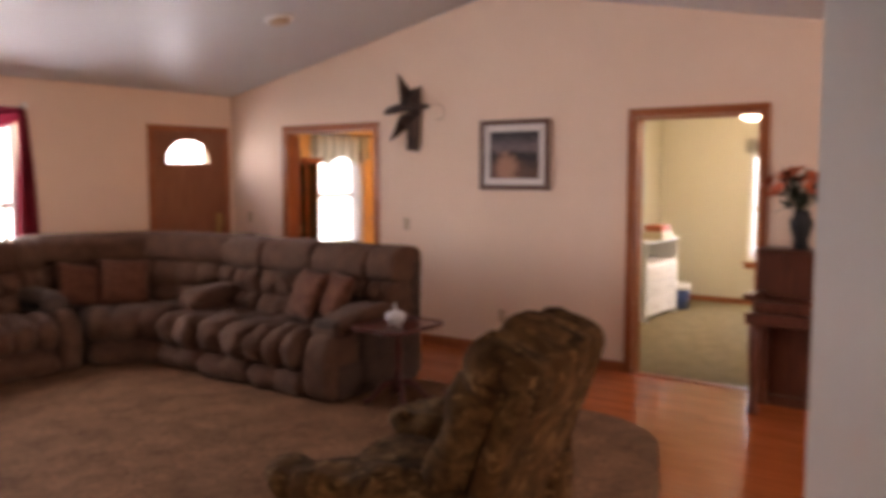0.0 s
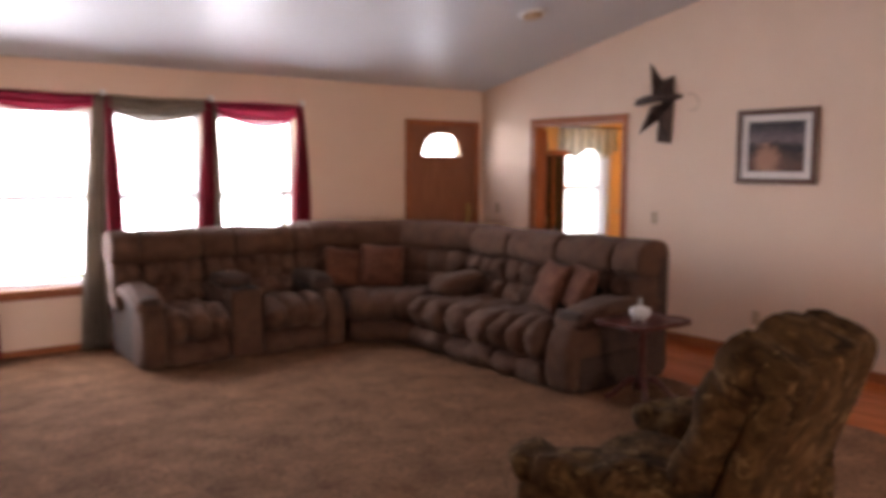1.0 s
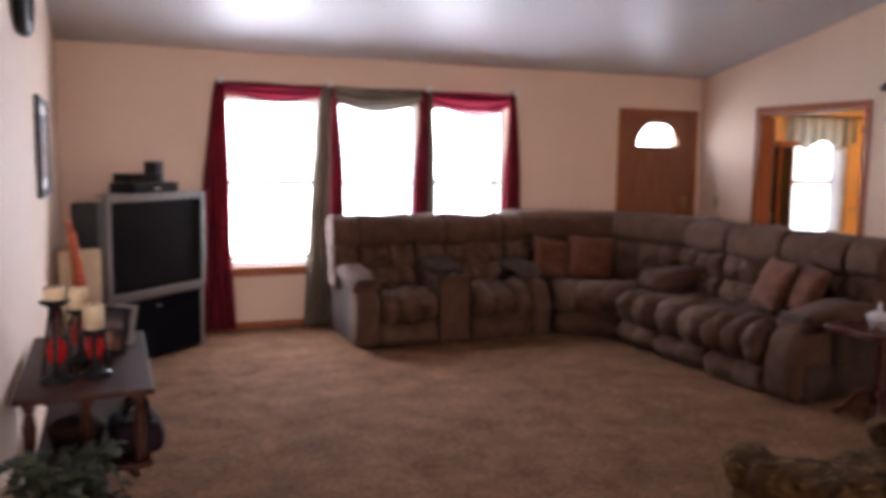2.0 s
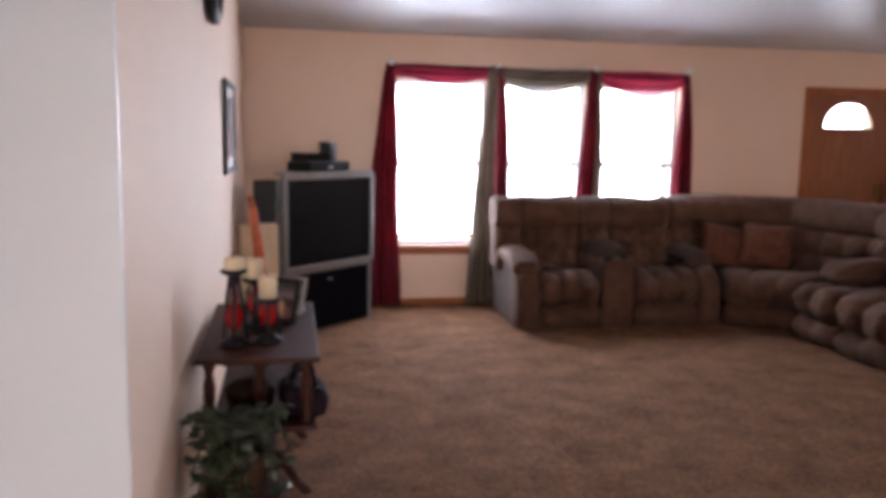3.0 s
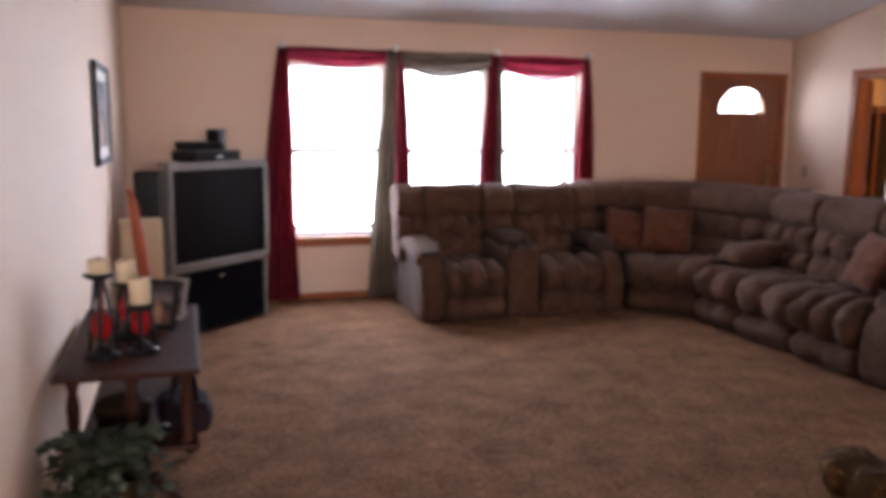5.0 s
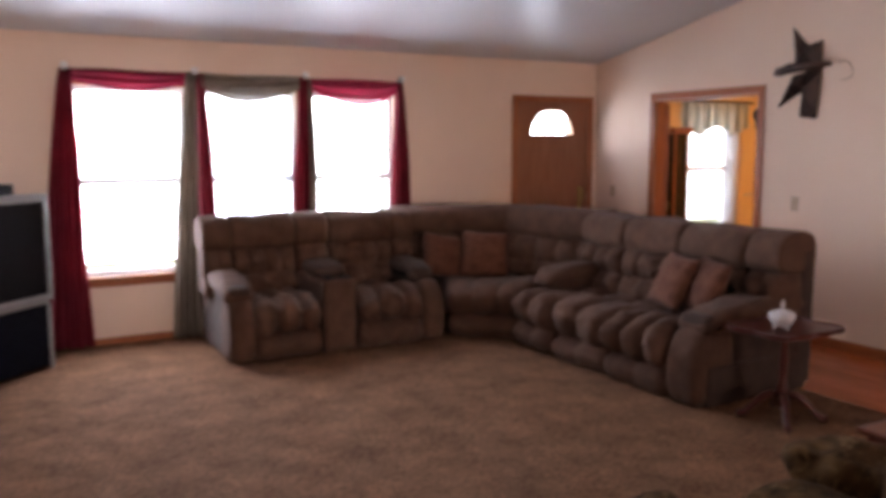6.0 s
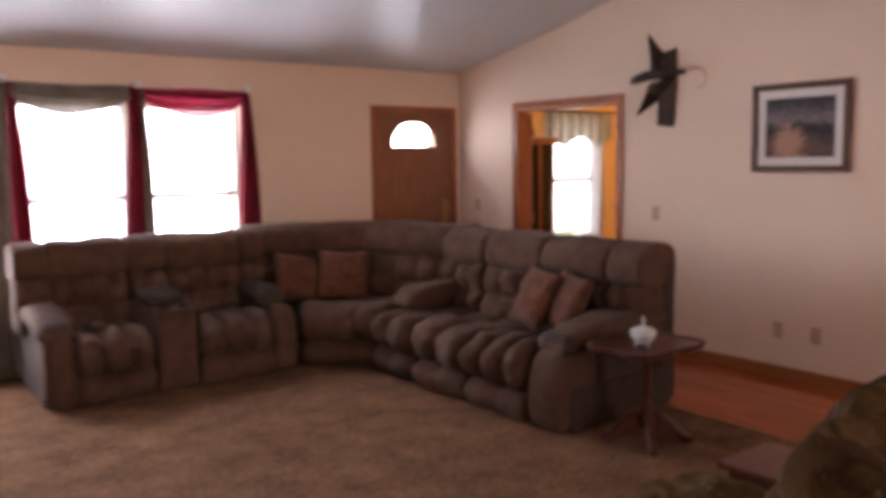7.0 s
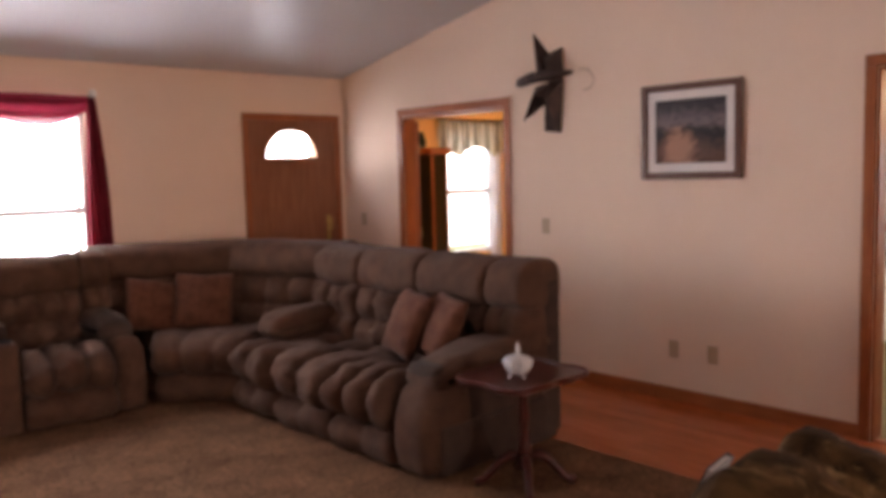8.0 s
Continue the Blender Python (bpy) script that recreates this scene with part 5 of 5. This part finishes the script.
# ---- piano with flowers ----
def piano():
    p = thing("upright_piano", pose(-0.30, -6.57, 0.0), "dark mahogany upright piano against the wall", "piano")
    z = -0.011
    part("case", box(-0.02, 0.27, -0.70, 0.70, 0.60, 1.06, 0.008), PIANOWOOD, p)
    part("lid", box(-0.05, 0.275, -0.72, 0.72, 1.061, 1.085, 0.006), PIANOWOOD, p)
    part("lower_panel", box(0.05, 0.27, -0.66, 0.66, z + 0.08, 0.599, 0.006), PIANOWOOD, p)
    part("toe_rail", box(0.02, 0.26, -0.66, 0.66, z, z + 0.079, 0.006), PIANOWOOD, p)
    part("key_bed", box(-0.30, -0.021, -0.70, 0.70, 0.60, 0.68, 0.008), PIANOWOOD, p)
    part("fallboard", box(-0.28, -0.021, -0.66, 0.66, 0.681, 0.76, 0.02), PIANOWOOD, p)
    for y in (-0.66, 0.66):
        part("side", box(0.0, 0.272, y - 0.045 if y > 0 else y - 0.03, y + 0.03 if y > 0 else y + 0.045, z, 0.599, 0.004), PIANOWOOD, p)
        part("cheek", box(-0.30, -0.021, y - 0.02, y + 0.055 if y > 0 else y + 0.02, 0.765, 0.80, 0.006), PIANOWOOD, p)
        part("leg", lathe([(0.03, z), (0.035, 0.03), (0.025, 0.1), (0.035, 0.3), (0.045, 0.5), (0.045, 0.599)], 14, (-0.25, y * 0.97, 0)), PIANOWOOD, p, smooth=True)
    f = thing("flower_arrangement", pose(-0.22, -6.12, 1.086), "dark vase with orange and red artificial flowers", "flowers")
    part("vase", lathe([(0.05, 0.0), (0.055, 0.01), (0.05, 0.06), (0.07, 0.14), (0.075, 0.19), (0.05, 0.24), (0.055, 0.26), (0.045, 0.26)], 22), BLACK, f, "dark glazed vase", smooth=True)
    rnd = random.Random(3)
    blob = bmesh.new()
    for k in range(7):
        a = 2 * math.pi * k / 7
        c, s = math.cos(a), math.sin(a)
        q = [blob.verts.new(v) for v in ((0, 0, 0), (0.034 * c - 0.022 * s, 0.034 * s + 0.022 * c, 0.028), (0.068 * c, 0.068 * s, 0.036), (0.034 * c + 0.022 * s, 0.034 * s - 0.022 * c, 0.028))]
        blob.faces.new(q)
    fl = bpy.data.meshes.new("bloom")
    blob.to_mesh(fl)
    blob.free()
    fl.materials.append(ORANGE)
    lf = bmesh.new()
    q = [lf.verts.new(v) for v in ((0, 0, 0), (0.02, 0, 0.05), (0.012, 0.004, 0.10), (0, 0.01, 0.14), (-0.012, 0.004, 0.10), (-0.02, 0, 0.05))]
    lf.faces.new(q)
    lm = bpy.data.meshes.new("leaf")
    lf.to_mesh(lm)
    lf.free()
    lm.materials.append(LEAF)
    for k in range(26):
        a, tilt = rnd.uniform(0, 6.28), rnd.uniform(0.1, 1.0)
        ln = rnd.uniform(0.16, 0.30)
        tip = Vector((ln * math.sin(tilt) * math.cos(a), ln * math.sin(tilt) * math.sin(a), 0.24 + ln * math.cos(tilt)))
        part("stem", tube([(0, 0, 0.22), tuple(tip * 0.5 + Vector((0, 0, 0.14))), tuple(tip)], 0.003, 5), LEAF, f)
        if k % 2 == 0:
            o = new("bloom", fl)
            o.parent = f
            o.matrix_local = Matrix.Translation(tip) @ pose(0, 0, 0, math.degrees(tilt) * math.sin(a) * -1, math.degrees(tilt) * math.cos(a), 0) @ Matrix.Diagonal((1.2, 1.2, 1.2, 1))
        for j in range(3):
            o = new("leaf", lm)
            o.parent = f
            o.matrix_local = Matrix.Translation(tip * rnd.uniform(0.55, 0.95) + Vector((0, 0, 0.03))) @ pose(0, 0, 0, rnd.uniform(20, 120), 0, rnd.uniform(0, 360))
    g = thing("lantern", pose(-0.18, -6.30, 1.086), "small brass and glass candle lantern on the piano", "lantern")
    part("base", box(-0.05, 0.05, -0.05, 0.05, 0, 0.015, 0.003), BRASS, g)
    part("candle", lathe([(0.03, 0.016), (0.03, 0.12), (0.01, 0.118)], 16), WAX, g, smooth=True)
    for x in (-0.045, 0.045):
        for y in (-0.045, 0.045):
            part("post", box(x - 0.004, x + 0.004, y - 0.004, y + 0.004, 0.015, 0.17), BRASS, g)
    part("roof", lathe([(0.07, 0.17), (0.02, 0.20), (0.008, 0.22)], 4), BRASS, g)


piano()


# ---- bedroom beyond the doorway ----
def dresser():
    d = thing("white_dresser", pose(2.64, -3.455, 0.006), "white painted dresser with open upper shelf", "dresser")
    w, dp, h = 0.46, 0.60, 0.84
    for sx in (-1, 1):
        part("side", box(sx * w - (0.02 if sx > 0 else 0), sx * w + (0.02 if sx < 0 else 0), -dp, 0, 0, h, 0.003), WHITE, d)
    part("top", box(-w - 0.015, w + 0.015, -dp - 0.015, 0, h + 0.001, h + 0.026, 0.004), WHITE, d)
    part("back", box(-w + 0.02, w - 0.02, -0.02, -0.005, 0, h), WHITE, d)
    part("shelf", box(-w + 0.021, w - 0.021, -dp + 0.02, -0.021, 0.60, 0.618), WHITE, d)
    for k in range(3):
        z0 = 0.05 + k * 0.185
        dr = part("drawer", box(-w + 0.023, w - 0.023, -dp - 0.004, -dp + 0.4, z0, z0 + 0.175, 0.006), WHITE, d)
        for x in (-0.2, 0.2):
            part("knob", tube([(x, -dp - 0.005, z0 + 0.09), (x, -dp - 0.03, z0 + 0.09)], 0.012, 10), WHITE, dr)
    b = thing("toy_box", pose(2.58, -4.01, 0.874), "small orange and cream box on the dresser", "box")
    part("body", box(-0.15, 0.15, -0.12, 0.12, 0, 0.09, 0.006), WAX, b)
    part("lid", box(-0.13, 0.13, -0.10, 0.10, 0.091, 0.16, 0.01), ORANGE, b)
    c = thing("waste_bin", pose(3.34, -4.02, 0.006) @ Matrix.Diagonal((0.85, 0.85, 0.9, 1)), "blue plastic waste bin with white liner", "bin")
    part("body", lathe([(0.10, 0.0), (0.13, 0.26), (0.12, 0.26), (0.09, 0.01)], 20), BLUE, c, smooth=True)
    part("liner", lathe([(0.128, 0.255), (0.138, 0.262), (0.138, 0.31), (0.12, 0.34), (0.11, 0.27)], 20), WHITE, c, smooth=True)


dresser()


def bedroom_lamp():
    c = thing("ceiling_fan_light", pose(2.6, -4.98, EAVE_Z), "lit ceiling lamp with bright glass shade", "ceiling lamp")
    part("canopy", lathe([(0.07, 0.0), (0.06, -0.04), (0.015, -0.05), (0.015, -0.16)], 20), BRASS, c, smooth=True)
    part("shade", lathe([(0.03, -0.16), (0.07, -0.18), (0.10, -0.24), (0.085, -0.29), (0.03, -0.31)], 24), LAMPGLOW, c, "glowing white glass shade", smooth=True)


bedroom_lamp()
hanging("bedroom_valance", -0.10, 0.10, -0.10, 0.09, 0.17, 0.0, 0.0, cloth("pale_print", (0.62, 0.58, 0.48), trans=0.5), "short pale valance over the bedroom window", 3).matrix_world = pose(4.05, -4.60, 1.85, 0, 0, 90)


# ---- study beyond the cased opening ----
def study():
    d = thing("study_door", pose(0.135, -0.925, 0.0, 0, 0, 57), "open stained wooden door folded against the wall", "door")
    part("slab", box(0.0, 0.60, -0.018, 0.018, 0.015, 2.0, 0.003), OAK, d)
    for z in (0.25, 1.0, 1.75):
        part("hinge", box(-0.015, 0.02, -0.024, -0.018, z - 0.045, z + 0.045, 0.002), BRASS, d)
    c = thing("curio_cabinet", pose(1.06, -0.13, 0.006), "tall dark glass-fronted cabinet with wooden crown", "cabinet")
    part("body", box(-0.13, 0.10, -0.08, 0.12, 0.0, 1.72, 0.006), MIRROR_DARK, c)
    part("crown", box(-0.17, 0.13, -0.12, 0.13, 1.721, 1.79, 0.012), OAK_H, c, "reddish wooden crown")
    for x in (-0.13, 0.07):
        part("stile", box(x, x + 0.03, -0.095, -0.081, 0.0, 1.74, 0.003), OAK, c)
    u = thing("vase", pose(0.965, -0.04, 1.797), "small dark green vase on the cabinet", "vase")
    part("body", lathe([(0.03, 0.0), (0.045, 0.03), (0.05, 0.07), (0.03, 0.12), (0.022, 0.15), (0.03, 0.165), (0.022, 0.16)], 18), LEAF, u, smooth=True)
    hanging("striped_valance", 1.20, 2.30, 1.20, 2.30, 2.09, 1.70, -0.06, VALANCE, "green and cream striped window valance", 9, 0.028, 0.0, 0.11)
    part2 = tube([(1.16, -0.06, 2.10), (2.36, -0.06, 2.10)], 0.012, 8)
    tagged(link("curtain_rod", part2, DARKWOOD), "dark wooden curtain rod", "curtain rod")
    hanging("sheer_curtain", 1.96, 2.16, 1.98, 2.14, 1.75, 0.10, -0.045, SHEER, "white sheer curtain beside the window", 4, 0.02)
    w = thing("wall_ornament", pose(2.46, -0.032, 1.96), "small dark ornament over the yellow closet door", "wall decoration")
    part("body", turned(lathe([(0.07, 0.0), (0.075, 0.01), (0.06, 0.03), (0.02, 0.04)], 18), pose(0, -0.001, 0, 90)), BLACK, w, smooth=True)
    part("pendant", box(-0.03, 0.03, -0.02, -0.002, -0.17, -0.06, 0.008), BLACK, w)
    k = thing("closet_door", pose(2.57, 0.0, 0.0), "yellow painted closet door with lever handle", "door")
    part("slab", box(-0.36, 0.36, -0.03, -0.002, 0.01, 2.0, 0.004), WALL_STUDY, k)
    part("lever", tube([(-0.28, -0.03, 1.0), (-0.28, -0.07, 1.0), (-0.18, -0.08, 1.0)], 0.010, 8), NICKEL, k)


def stripes():
    m = cloth("striped_cloth", (0.5, 0.5, 0.42), trans=0.5)
    nt = m.node_tree
    tc = nt.nodes.new("ShaderNodeTexCoord")
    w = nt.nodes.new("ShaderNodeTexWave")
    w.inputs["Scale"].default_value, w.inputs["Distortion"].default_value = 4.5, 0.3
    nt.links.new(tc.outputs["Object"], w.inputs["Vector"])
    r = nt.nodes.new("ShaderNodeValToRGB")
    r.color_ramp.elements[0].color, r.color_ramp.elements[1].color = (0.36, 0.39, 0.35, 1), (0.80, 0.78, 0.72, 1)
    nt.links.new(w.outputs["Fac"], r.inputs["Fac"])
    nt.links.new(r.outputs[0], nt.nodes["Principled BSDF"].inputs["Base Color"])
    for n in nt.nodes:
        if n.bl_idname == "ShaderNodeBsdfTranslucent":
            nt.links.new(r.outputs[0], n.inputs["Color"])
    return m


VALANCE = stripes()
SHEER = cloth("white_sheer", (0.84, 0.85, 0.86), trans=0.8, vary=0.04)
study()


# ---- wooden planks between carpet and walls ----
def planks():
    fl = bpy.data.objects["floor"]
    rnd = random.Random(21)
    pw = 0.083
    shapes = {}
    x = -1.211
    lines = []
    while x < -0.02:
        lines.append((x, min(x + pw, -0.0155)))
        x += pw
    for x0, x1 in lines:
        y = -0.02
        while y > BACK_Y + 0.02:
            ln = rnd.choice((0.6, 0.9, 1.2))
            y1 = max(y - ln, BACK_Y + 0.01)
            key = (round(x1 - x0, 3), round(y - y1, 3))
            if key not in shapes:
                b = box(0.0006, key[0] - 0.0006, -key[1] + 0.0006, -0.0006, -0.011, 0.0, 0.0012, seg=1)
                me = bpy.data.meshes.new("plank")
                b.to_mesh(me)
                b.free()
                me.materials.append(PLANK)
                shapes[key] = me
            o = new("plank", shapes[key])
            o.parent = fl
            o.location = (x0, y, 0)
            y = y1
    def field(x0, x1, y_top):
        b = bmesh.new()
        x = x0
        while x < x1 - 0.01:
            y = y_top
            while y > BACK_Y + 0.02:
                y1 = max(y - rnd.choice((0.7, 1.0, 1.3)), BACK_Y + 0.01)
                box(x + 0.0006, min(x + pw, x1) - 0.0006, y1 + 0.0006, y - 0.0006, -0.011, -0.0005, 0, b)
                y = y1
            x += pw
        tagged(link("plank_field", b, PLANK, fl), kind="stuff")

    field(-9.0, -2.4, -5.94)
    field(-2.4, -1.2115, -5.0)


planks()
